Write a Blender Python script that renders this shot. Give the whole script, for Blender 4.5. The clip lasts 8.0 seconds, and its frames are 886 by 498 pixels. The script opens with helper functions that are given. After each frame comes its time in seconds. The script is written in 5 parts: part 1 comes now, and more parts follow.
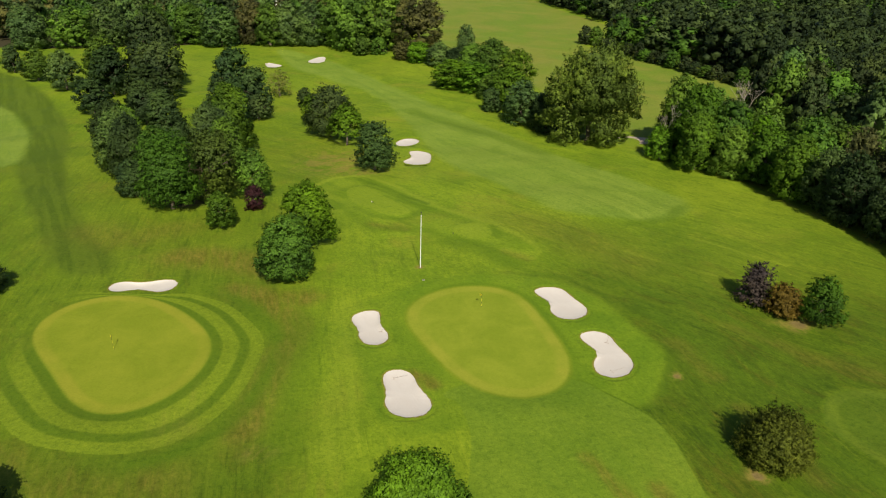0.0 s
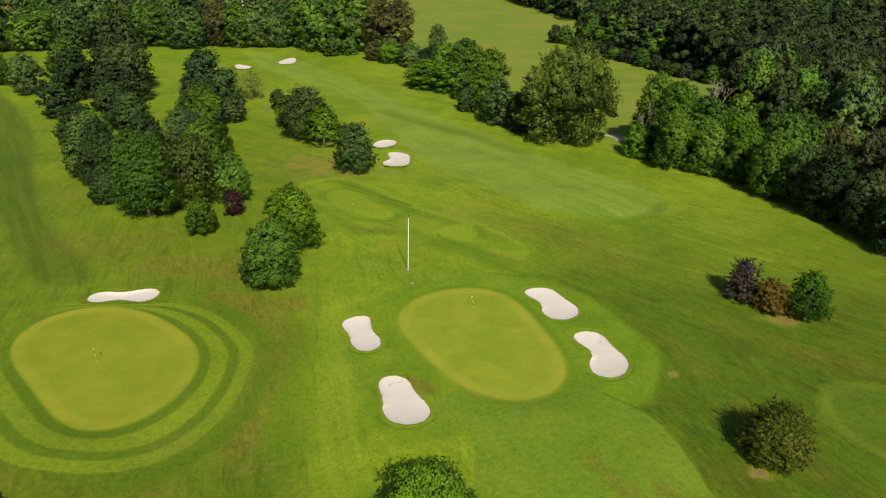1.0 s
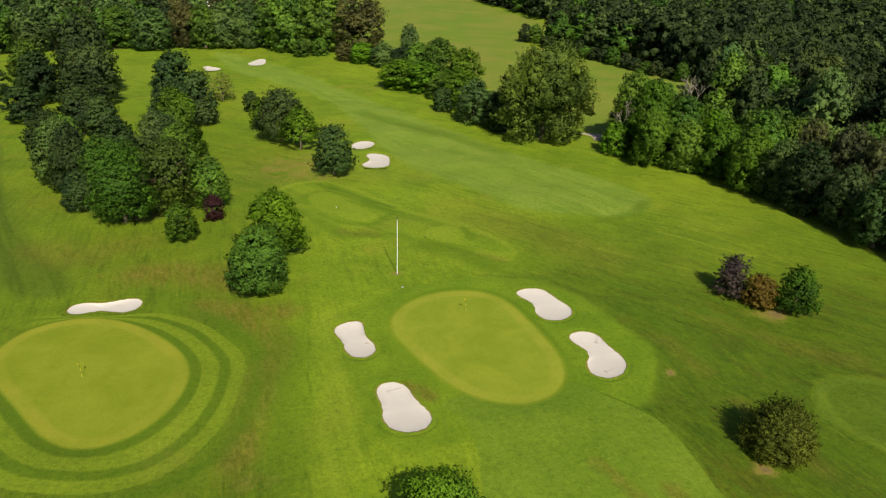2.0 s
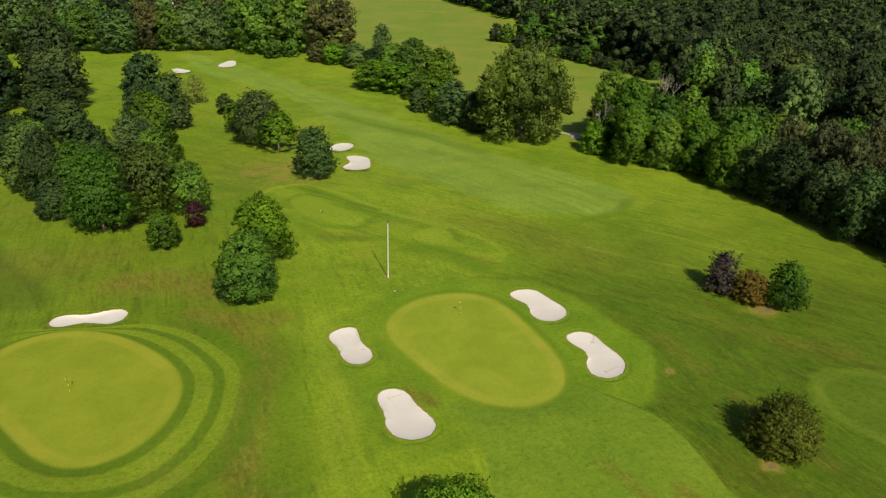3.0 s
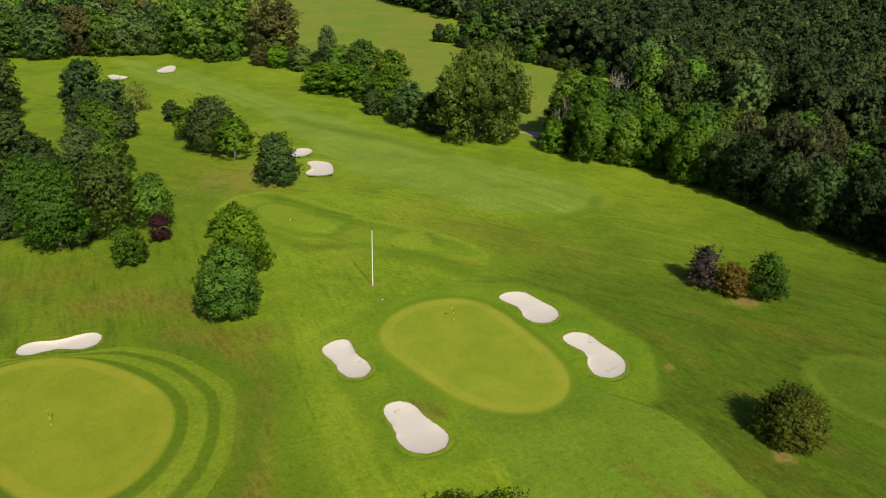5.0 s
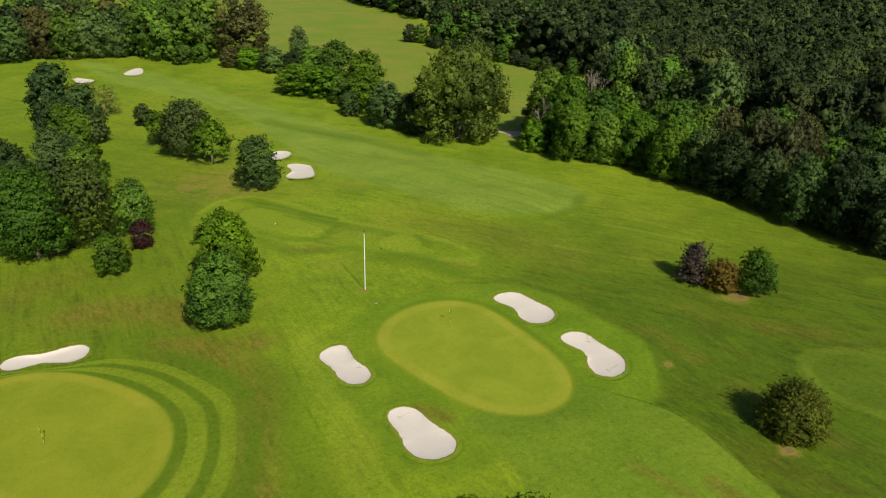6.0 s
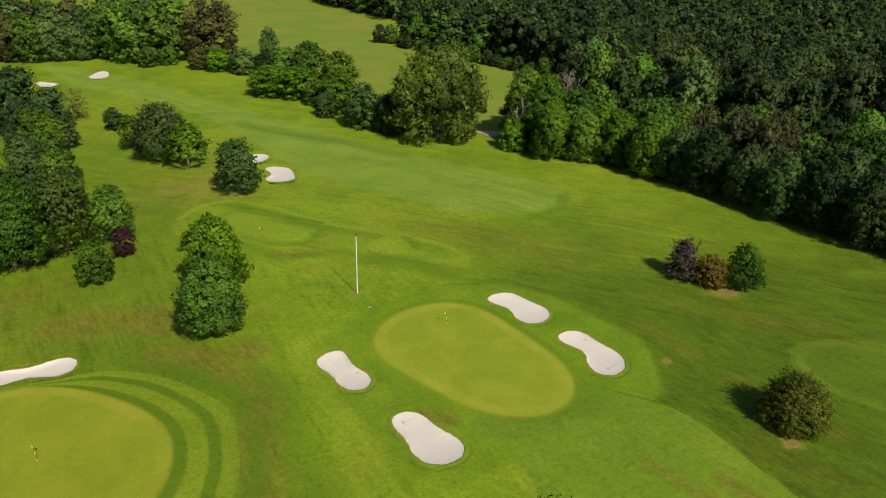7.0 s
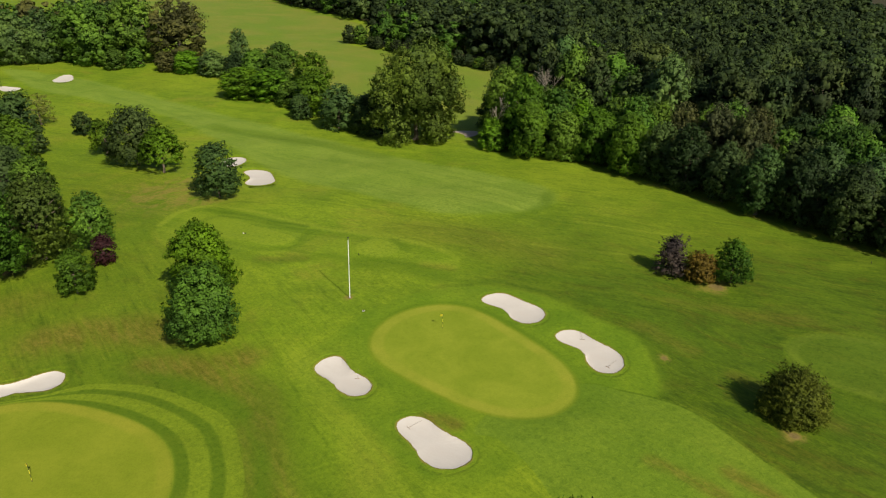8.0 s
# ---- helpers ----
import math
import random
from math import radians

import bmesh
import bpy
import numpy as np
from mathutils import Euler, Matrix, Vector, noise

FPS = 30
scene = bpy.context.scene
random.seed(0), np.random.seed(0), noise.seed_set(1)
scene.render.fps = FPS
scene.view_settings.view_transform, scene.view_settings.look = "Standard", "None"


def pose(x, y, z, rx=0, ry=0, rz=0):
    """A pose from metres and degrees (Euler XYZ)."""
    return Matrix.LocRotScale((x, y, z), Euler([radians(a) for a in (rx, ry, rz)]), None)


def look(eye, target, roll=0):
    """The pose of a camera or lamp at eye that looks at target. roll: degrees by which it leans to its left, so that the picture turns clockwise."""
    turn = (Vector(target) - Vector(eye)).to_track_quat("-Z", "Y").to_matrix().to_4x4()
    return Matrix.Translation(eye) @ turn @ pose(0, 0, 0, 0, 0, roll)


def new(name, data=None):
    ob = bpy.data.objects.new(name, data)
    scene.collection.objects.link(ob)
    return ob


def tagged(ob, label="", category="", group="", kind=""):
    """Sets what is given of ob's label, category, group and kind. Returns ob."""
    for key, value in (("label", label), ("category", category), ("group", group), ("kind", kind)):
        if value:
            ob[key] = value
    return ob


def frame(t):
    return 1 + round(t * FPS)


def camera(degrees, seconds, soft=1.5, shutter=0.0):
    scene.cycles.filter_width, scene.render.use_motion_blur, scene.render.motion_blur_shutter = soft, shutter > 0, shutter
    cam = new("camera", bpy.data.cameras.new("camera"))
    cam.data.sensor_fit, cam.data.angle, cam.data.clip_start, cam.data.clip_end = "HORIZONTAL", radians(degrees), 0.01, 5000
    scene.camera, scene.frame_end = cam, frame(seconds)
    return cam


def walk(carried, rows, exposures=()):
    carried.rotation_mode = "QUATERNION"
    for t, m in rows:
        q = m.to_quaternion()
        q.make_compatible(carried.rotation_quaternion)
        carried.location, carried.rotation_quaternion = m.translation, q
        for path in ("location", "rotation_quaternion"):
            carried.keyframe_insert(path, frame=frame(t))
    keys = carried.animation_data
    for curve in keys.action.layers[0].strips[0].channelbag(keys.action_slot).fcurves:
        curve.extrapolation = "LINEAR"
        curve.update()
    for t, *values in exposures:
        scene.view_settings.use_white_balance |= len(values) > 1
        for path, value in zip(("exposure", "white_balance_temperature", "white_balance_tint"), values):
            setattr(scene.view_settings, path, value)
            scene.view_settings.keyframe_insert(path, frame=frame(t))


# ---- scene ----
cam = camera(64.6, 8.0, soft=1.2)
METRES, EYE, TILT, LEAN, TURN = 29.0, 49.5, 2.0, 1.1, 0.0
ROWS = [
    (0.0, 0.0, 0.0, 0.0, 0.56, -26.63, -1.11),
    (0.5, -0.0511, 0.0214, -0.0036, -0.83, -26.62, -1.18),
    (1.0, -0.1023, 0.0444, -0.0073, -2.2, -26.6, -1.22),
    (1.5, -0.1547, 0.0694, -0.0119, -3.58, -26.58, -1.26),
    (3.0, -0.3229, 0.1486, -0.0227, -7.74, -26.52, -1.41),
    (3.5, -0.3772, 0.1748, -0.0258, -9.05, -26.48, -1.44),
    (4.0, -0.4351, 0.2031, -0.0301, -10.44, -26.43, -1.48),
    (4.5, -0.4935, 0.2326, -0.0343, -11.84, -26.38, -1.53),
    (6.0, -0.6656, 0.3231, -0.0456, -16.06, -26.25, -1.69),
    (6.5, -0.7222, 0.3552, -0.0502, -17.49, -26.2, -1.74),
    (7.0, -0.7777, 0.3878, -0.0544, -18.93, -26.15, -1.8),
    (7.5, -0.8321, 0.4201, -0.0578, -20.36, -26.1, -1.84),
    (8.0, -0.8868, 0.4555, -0.0635, -21.81, -26.04, -1.91),
]
walk(cam, [(t, pose(0, 0, EYE, TILT, LEAN, TURN) @ pose(METRES * x, METRES * y, METRES * z, 90 + pitch, roll, yaw)) for t, x, y, z, yaw, pitch, roll in ROWS], exposures=((0, 0.19), (8, 0.10)))

# ---- light ----
SUN_AZ, SUN_EL = radians(169), radians(41.5)      # clockwise from +y; height
world = bpy.data.worlds.new("world")
scene.world = world
world.use_nodes = True
wn = world.node_tree.nodes
sky = wn.new("ShaderNodeTexSky")
sky.sky_type, sky.sun_disc = "NISHITA", False
sky.sun_elevation, sky.sun_rotation = SUN_EL, SUN_AZ
wn["Background"].inputs["Strength"].default_value = 0.068
world.node_tree.links.new(sky.outputs[0], wn["Background"].inputs[0])
sun_data = bpy.data.lights.new("sun", "SUN")
sun_data.energy, sun_data.angle, sun_data.color = 5.0, radians(0.55), (1.0, 0.905, 0.765)
sun = new("sun", sun_data)
to_sun = Vector((math.sin(SUN_AZ) * math.cos(SUN_EL), math.cos(SUN_AZ) * math.cos(SUN_EL), math.sin(SUN_EL)))
sun.matrix_world = look((0, 0, 120), Vector((0, 0, 120)) - to_sun)

# ---- materials ----


class Mat:
    """A node material with short calls."""

    def __init__(self, name, rough=0.8, spec=0.3):
        self.m = bpy.data.materials.new(name)
        self.m.use_nodes = True
        self.n, self.l = self.m.node_tree.nodes, self.m.node_tree.links
        self.b = self.n["Principled BSDF"]
        self.b.inputs["Roughness"].default_value = rough
        self.b.inputs["Specular IOR Level"].default_value = spec

    def put(self, value, socket):
        if hasattr(value, "is_linked"):
            self.l.new(value, socket)
        else:
            socket.default_value = value

    def coords(self, which="Object"):
        return self.n.new("ShaderNodeTexCoord").outputs[which]

    def scaled(self, vec, s, rz=0.0):
        n = self.n.new("ShaderNodeMapping")
        self.l.new(vec, n.inputs[0])
        n.inputs["Scale"].default_value = s
        n.inputs["Rotation"].default_value = (0, 0, rz)
        return n.outputs[0]

    def along(self, vec, turn, across, length):
        """Coordinates drawn out along a line turned by some degrees from +y."""
        return self.scaled(self.scaled(vec, (1, 1, 1), radians(-turn)), (across, length, 1))

    def noise(self, vec, scale, detail=3.0, rough=0.55, dist=0.0):
        n = self.n.new("ShaderNodeTexNoise")
        self.l.new(vec, n.inputs["Vector"])
        n.inputs["Scale"].default_value, n.inputs["Detail"].default_value = scale, detail
        n.inputs["Roughness"].default_value, n.inputs["Distortion"].default_value = rough, dist
        return n.outputs[0]

    def attr(self, name):
        n = self.n.new("ShaderNodeAttribute")
        n.attribute_name = name
        return n.outputs["Fac"]

    def math(self, op, a, b=0.0, c=0.0):
        n = self.n.new("ShaderNodeMath")
        n.operation = op
        for v, s in zip((a, b, c), n.inputs):
            self.put(v, s)
        return n.outputs[0]

    def step(self, v, a, b, lo=0.0, hi=1.0):
        n = self.n.new("ShaderNodeMapRange")
        n.interpolation_type = "SMOOTHSTEP"
        for k, x in zip(("Value", "From Min", "From Max", "To Min", "To Max"), (v, a, b, lo, hi)):
            self.put(x, n.inputs[k])
        return n.outputs[0]

    def mix(self, f, a, b, how="MIX"):
        n = self.n.new("ShaderNodeMix")
        n.data_type, n.blend_type = "RGBA", how
        self.put(f, n.inputs[0])
        for v, i in ((a, 6), (b, 7)):
            self.put((*v, 1.0) if isinstance(v, tuple) and len(v) == 3 else v, n.inputs[i])
        return n.outputs[2]

    def colour(self, v):
        self.put((*v, 1.0) if isinstance(v, tuple) else v, self.b.inputs["Base Color"])

    def bump(self, height, strength, dist=0.05):
        n = self.n.new("ShaderNodeBump")
        n.inputs["Strength"].default_value, n.inputs["Distance"].default_value = strength, dist
        self.l.new(height, n.inputs["Height"])
        self.l.new(n.outputs[0], self.b.inputs["Normal"])


def leaf_material(name, low, high, dry=(0.09, 0.11, 0.02), dry_amount=0.10):
    """Foliage: leaf to leaf, clump to clump and tree to tree variation, sprays lit and dimmed in colour, light through
    the leaf.
    """
    k = Mat(name, 0.6, 0.1)
    geo = k.n.new("ShaderNodeNewGeometry")
    info = k.n.new("ShaderNodeObjectInfo")
    c = k.mix(k.step(geo.outputs["Random Per Island"], 0.0, 1.0, 0.32, 0.85), low, high)
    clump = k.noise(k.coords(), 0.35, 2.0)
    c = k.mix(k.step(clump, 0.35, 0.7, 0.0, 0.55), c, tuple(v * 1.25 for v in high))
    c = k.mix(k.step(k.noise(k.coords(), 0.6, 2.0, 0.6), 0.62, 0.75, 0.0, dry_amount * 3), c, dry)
    # spray-sized mottle: lit tips and dim gaps put into the leaf colour
    spray_shade = k.step(k.noise(k.coords(), 1.1, 3.0, 0.6), 0.36, 0.62)
    c = k.mix(spray_shade, k.mix(1.0, c, (0.80, 0.80, 0.84), "MULTIPLY"), k.mix(1.0, c, (1.18, 1.16, 1.05), "MULTIPLY"))
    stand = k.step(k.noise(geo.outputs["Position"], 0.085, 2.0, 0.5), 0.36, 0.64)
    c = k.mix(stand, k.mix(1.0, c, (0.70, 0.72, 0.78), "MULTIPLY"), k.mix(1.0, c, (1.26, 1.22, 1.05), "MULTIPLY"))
    hsv = k.n.new("ShaderNodeHueSaturation")
    k.l.new(k.step(info.outputs["Random"], 0.0, 1.0, 0.487, 0.507), hsv.inputs["Hue"])
    k.l.new(k.math("MULTIPLY_ADD", k.math("FRACT", k.math("MULTIPLY", info.outputs["Random"], 7.3)), 0.52, 0.72), hsv.inputs["Value"])
    hsv.inputs["Saturation"].default_value = 1.05
    k.l.new(c, hsv.inputs["Color"])
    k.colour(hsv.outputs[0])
    trans = k.n.new("ShaderNodeBsdfTranslucent")
    k.l.new(hsv.outputs[0], trans.inputs[0])
    m = k.n.new("ShaderNodeMixShader")
    m.inputs[0].default_value = 0.26
    k.l.new(k.b.outputs[0], m.inputs[1])
    k.l.new(trans.outputs[0], m.inputs[2])
    k.l.new(m.outputs[0], k.n["Material Output"].inputs[0])
    return k.m


LEAF = {
    "oak": leaf_material("oak_leaves", (0.026, 0.064, 0.012), (0.104, 0.198, 0.034)),
    "dark": leaf_material("dark_leaves", (0.016, 0.036, 0.012), (0.052, 0.092, 0.030)),
    # browner, dimmed copy of dark_leaves; the deep wood's dimness put into colour
    "dim_dark": leaf_material("dim_forest_leaves", (0.016, 0.030, 0.011), (0.047, 0.072, 0.027), dry_amount=0.2),
    "bright": leaf_material("bright_leaves", (0.042, 0.102, 0.011), (0.124, 0.236, 0.026)),
    "olive": leaf_material("olive_leaves", (0.027, 0.048, 0.017), (0.076, 0.112, 0.037)),
    "copper": leaf_material("copper_leaves", (0.044, 0.050, 0.018), (0.104, 0.106, 0.036), (0.10, 0.085, 0.03)),
    "russet": leaf_material("russet_leaves", (0.040, 0.036, 0.009), (0.135, 0.105, 0.026), (0.12, 0.08, 0.02)),
    "purple": leaf_material("purple_leaves", (0.026, 0.021, 0.023), (0.092, 0.074, 0.070), (0.06, 0.055, 0.04)),
    "maroon": leaf_material("maroon_leaves", (0.022, 0.011, 0.012), (0.082, 0.036, 0.036), (0.06, 0.04, 0.03)),
    # grey-green with extra blue; in the far belt it stands for haze
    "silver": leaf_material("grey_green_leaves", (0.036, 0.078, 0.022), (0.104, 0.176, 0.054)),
    "drape": leaf_material("drooping_leaves", (0.032, 0.064, 0.014), (0.106, 0.168, 0.033)),
    "willow": leaf_material("willow_leaves", (0.044, 0.084, 0.017), (0.142, 0.216, 0.042)),
    "broom": leaf_material("olive_brown_leaves", (0.036, 0.052, 0.009), (0.124, 0.148, 0.026), (0.11, 0.10, 0.02)),
    "birch": leaf_material("brownish_birch_leaves", (0.032, 0.046, 0.018), (0.092, 0.108, 0.044), (0.09, 0.08, 0.03)),
    "lime": leaf_material("yellow_green_leaves", (0.046, 0.124, 0.012), (0.140, 0.290, 0.030), dry_amount=0.02),
    "deep": leaf_material("deep_green_leaves", (0.024, 0.060, 0.010), (0.096, 0.184, 0.024), dry_amount=0.05),
    "yellow": leaf_material("sparse_yellow_leaves", (0.12, 0.15, 0.03), (0.24, 0.26, 0.07)),
}


def bark_material():
    k = Mat("bark", 0.9, 0.2)
    v = k.scaled(k.coords(), (3, 3, 0.6))
    n = k.noise(v, 4.0, 5.0)
    k.colour(k.mix(n, (0.06, 0.045, 0.03), (0.22, 0.18, 0.13)))
    k.bump(n, 0.6, 0.03)
    return k.m


BARK = bark_material()


def grass_material():
    """Turf: rough, semi-rough, fairway, tee and green by how they are mown; worn, dry and darker patches."""
    k = Mat("turf", 0.85, 0.15)
    p = k.n.new("ShaderNodeNewGeometry").outputs["Position"]
    sep = k.n.new("ShaderNodeSeparateXYZ")
    k.l.new(p, sep.inputs[0])
    big = k.noise(p, 0.022, 3.0, 0.55)
    mid = k.noise(p, 0.11, 4.0, 0.6, 0.6)
    fine = k.noise(p, 0.9, 4.0, 0.65)
    blade = k.noise(p, 5.0, 3.0, 0.7)
    upper = k.step(k.math("ADD", sep.outputs[0], sep.outputs[1]), 95.0, 125.0)
    near_run = k.noise(k.along(p, 11, 0.9, 0.09), 0.9, 5.0, 0.66, 0.45)
    far_run = k.noise(k.along(p, 50, 0.9, 0.10), 0.8, 5.0, 0.66, 0.45)
    streak = k.math("ADD", k.math("MULTIPLY", far_run, upper), k.math("MULTIPLY", near_run, k.math("SUBTRACT", 1.0, upper)))
    lines = k.noise(k.along(p, 30, 0.42, 0.018), 1.0, 3.0, 0.6, 0.15)
    tuft = k.noise(k.along(p, 20, 1.0, 0.45), 0.75, 5.0, 0.70, 0.5)
    rough = k.mix(k.step(mid, 0.34, 0.66), (0.114, 0.198, 0.007), (0.160, 0.252, 0.010))
    rough = k.mix(k.step(big, 0.42, 0.62, 0.0, 0.5), rough, (0.205, 0.280, 0.014))
    rough = k.mix(k.step(streak, 0.5, 0.70, 0.0, 0.35), rough, (0.075, 0.140, 0.005))
    rank_dim = k.step(k.attr("rank_dim"), 0.0, 1.0)
    rough = k.mix(k.math("MULTIPLY", rank_dim, 0.75), rough, k.mix(k.step(tuft, 0.38, 0.62), (0.044, 0.090, 0.003), (0.092, 0.156, 0.006)))
    semi = k.step(k.attr("semi"), 0.7, -0.7)
    busy = k.math("MULTIPLY", k.math("MULTIPLY_ADD", rank_dim, 0.55, 0.45), k.math("MULTIPLY_ADD", semi, -0.5, 1.0))
    rough = k.mix(k.math("MULTIPLY", k.step(tuft, 0.48, 0.66, 0.0, 0.6), busy), rough, (0.066, 0.126, 0.005))
    scrub = k.noise(k.along(p, 20, 1.5, 0.35), 1.1, 5.0, 0.75, 0.5)
    rough = k.mix(k.math("MULTIPLY", k.step(scrub, 0.52, 0.66, 0.0, 0.5), busy), rough, (0.060, 0.112, 0.005))
    rough = k.mix(k.math("MULTIPLY", k.math("MULTIPLY", k.step(scrub, 0.46, 0.34, 0.0, 0.45), busy), k.math("MULTIPLY_ADD", rank_dim, -0.7, 1.0)), rough, (0.215, 0.270, 0.020))
    dry = k.math("MULTIPLY", k.step(k.noise(p, 0.06, 4.0, 0.55, 0.5), 0.52, 0.72), k.step(streak, 0.30, 0.65))
    rough = k.mix(k.math("MULTIPLY", k.math("MULTIPLY", dry, 0.5), k.math("MULTIPLY_ADD", rank_dim, -0.6, 1.0)), rough, (0.245, 0.245, 0.028))
    rough = k.mix(k.step(fine, 0.45, 0.75, 0.0, 0.30), rough, (0.080, 0.145, 0.006))
    run = k.math("MULTIPLY", k.math("MULTIPLY_ADD", semi, -0.6, 1.0), k.math("MULTIPLY_ADD", rank_dim, 0.65, 0.35))
    rough = k.mix(k.math("MULTIPLY", k.step(streak, 0.54, 0.66, 0.0, 0.5), run), rough, k.mix(1.0, rough, (0.55, 0.64, 0.60), "MULTIPLY"))
    rough = k.mix(k.math("MULTIPLY", k.step(streak, 0.50, 0.38, 0.0, 0.5), run), rough, k.mix(1.0, rough, (1.42, 1.26, 1.5), "MULTIPLY"))
    sere = k.math("MULTIPLY", k.step(k.noise(k.along(p, 30, 0.5, 0.22), 0.6, 4.0, 0.65, 0.4), 0.48, 0.66), k.math("MULTIPLY", rank_dim, 0.45))
    rough = k.mix(sere, rough, k.mix(k.step(scrub, 0.40, 0.60), (0.128, 0.112, 0.012), (0.060, 0.072, 0.004)))
    fresh = k.math("MULTIPLY", k.step(k.noise(k.along(p, 38, 0.4, 0.10), 0.7, 4.0, 0.65, 0.4), 0.50, 0.66), k.math("MULTIPLY", rank_dim, 0.55))
    rough = k.mix(fresh, rough, (0.124, 0.200, 0.006))
    thin_near = k.noise(k.along(p, 13, 2.6, 0.07), 1.0, 4.0, 0.7, 0.25)
    thin_far = k.noise(k.along(p, 52, 2.6, 0.07), 1.0, 4.0, 0.7, 0.25)
    thin = k.math("ADD", k.math("MULTIPLY", thin_far, upper), k.math("MULTIPLY", thin_near, k.math("SUBTRACT", 1.0, upper)))
    there = k.math("MULTIPLY", run, k.step(k.noise(p, 0.07, 3.0, 0.6), 0.40, 0.60, 0.4, 1.0))
    rough = k.mix(k.math("MULTIPLY", k.step(thin, 0.56, 0.66, 0.0, 0.75), there), rough, k.mix(1.0, rough, (0.60, 0.64, 0.6), "MULTIPLY"))
    rough = k.mix(k.math("MULTIPLY", k.step(thin, 0.44, 0.34, 0.0, 0.75), there), rough, k.mix(1.0, rough, (1.55, 1.32, 1.8), "MULTIPLY"))
    tan = k.math("MULTIPLY", k.attr("brown"), k.step(k.math("ADD", k.math("MULTIPLY", streak, 0.6), k.math("MULTIPLY", mid, 0.4)), 0.36, 0.56, 0.45, 1.0))
    # inner rough lightened, long outer rough darkened: vignette partly put into turf colour
    rough = k.mix(k.math("MULTIPLY", rank_dim, 0.75), k.mix(1.0, rough, (1.12, 1.08, 1.05), "MULTIPLY"), k.mix(1.0, rough, (0.68, 0.72, 0.60), "MULTIPLY"))
    # closer-mown surround of the green and its bunkers
    rough = k.mix(k.math("MULTIPLY", semi, 0.56), rough, k.mix(k.step(mid, 0.35, 0.65), (0.094, 0.182, 0.007), (0.124, 0.210, 0.009)))
    edge_line = k.math("MULTIPLY", k.step(k.math("ABSOLUTE", k.math("SUBTRACT", k.attr("semi"), 0.5)), 0.9, 0.2), k.step(k.noise(p, 0.10, 2.0), 0.40, 0.58, 0.0, 0.6))
    rough = k.mix(k.math("MULTIPLY", edge_line, k.step(sep.outputs[0], 2.0, 12.0)), rough, (0.070, 0.130, 0.005))
    # worn ground
    bare = k.math("MULTIPLY", k.math("MAXIMUM", k.math("SUBTRACT", k.attr("worn"), 1.0), 0.0), 0.3)
    scrape = k.noise(k.along(p, -30, 0.7, 0.4), 0.55, 5.0, 0.7, 0.8)
    worn = k.math("MULTIPLY", k.step(k.attr("worn"), 0.0, 1.0), k.step(k.math("ADD", scrape, bare), 0.38, 0.64))
    rough = k.mix(k.math("MULTIPLY", worn, 0.72), rough, (0.255, 0.205, 0.048))
    earth = k.math("MULTIPLY", k.step(bare, 0.06, 0.22), k.step(scrape, 0.36, 0.56, 0.15, 0.9))
    rough = k.mix(earth, rough, k.mix(fine, (0.10, 0.085, 0.030), (0.26, 0.19, 0.085)))
    # fairway
    wob = k.math("MULTIPLY_ADD", fine, 0.8, -0.4)
    fair = k.mix(k.step(mid, 0.3, 0.7), (0.110, 0.192, 0.011), (0.142, 0.225, 0.016))
    fair = k.mix(k.step(streak, 0.48, 0.72, 0.0, 0.30), fair, (0.112, 0.192, 0.010))
    fair = k.mix(k.step(lines, 0.50, 0.60, 0.0, 0.45), fair, (0.108, 0.188, 0.014))
    fair = k.mix(k.step(fine, 0.4, 0.8, 0.0, 0.15), fair, (0.105, 0.175, 0.010))
    fair = k.mix(k.math("MULTIPLY", worn, 0.6), fair, (0.165, 0.120, 0.040))
    fair = k.mix(k.math("MULTIPLY", rank_dim, 0.75), fair, (0.080, 0.138, 0.007))
    long_hole = k.mix(k.step(mid, 0.3, 0.7), (0.160, 0.250, 0.027), (0.205, 0.290, 0.040))
    long_hole = k.mix(k.step(lines, 0.50, 0.60, 0.0, 0.45), long_hole, (0.125, 0.208, 0.022))
    long_hole = k.mix(k.step(streak, 0.48, 0.72, 0.0, 0.25), long_hole, (0.130, 0.210, 0.020))
    fair = k.mix(k.step(sep.outputs[1], 100.0, 125.0), fair, long_hole)
    reach = k.step(sep.outputs[1], 100.0, 125.0, 0.22, 2.6)
    f = k.step(k.math("ADD", k.attr("fairway"), k.math("MULTIPLY", k.math("ADD", wob, k.math("MULTIPLY_ADD", streak, 1.6, -0.8)), reach)), k.math("MULTIPLY", reach, 0.6), k.math("MULTIPLY", reach, -0.6), 0.0, 0.8)
    rim = k.math("MULTIPLY", k.step(k.math("ABSOLUTE", k.math("ADD", k.attr("fairway"), 0.9)), 0.9, 0.4), k.math("MULTIPLY", k.step(sep.outputs[0], 38.0, 40.0), k.step(sep.outputs[1], 90.0, 80.0)))
    yonder = k.math("MULTIPLY", k.step(sep.outputs[0], 38.0, 40.0), k.step(sep.outputs[1], 90.0, 80.0))
    f = k.math("MULTIPLY", f, k.math("MULTIPLY_ADD", yonder, -0.20, 1.0))
    fair = k.mix(k.math("MULTIPLY", yonder, 0.75), fair, k.mix(k.step(tuft, 0.40, 0.62), (0.088, 0.146, 0.010), (0.066, 0.112, 0.006)))
    fair = k.mix(k.math("MULTIPLY", rim, k.step(mid, 0.35, 0.6, 0.3, 0.55)), fair, (0.140, 0.200, 0.018))
    c = k.mix(f, rough, fair)
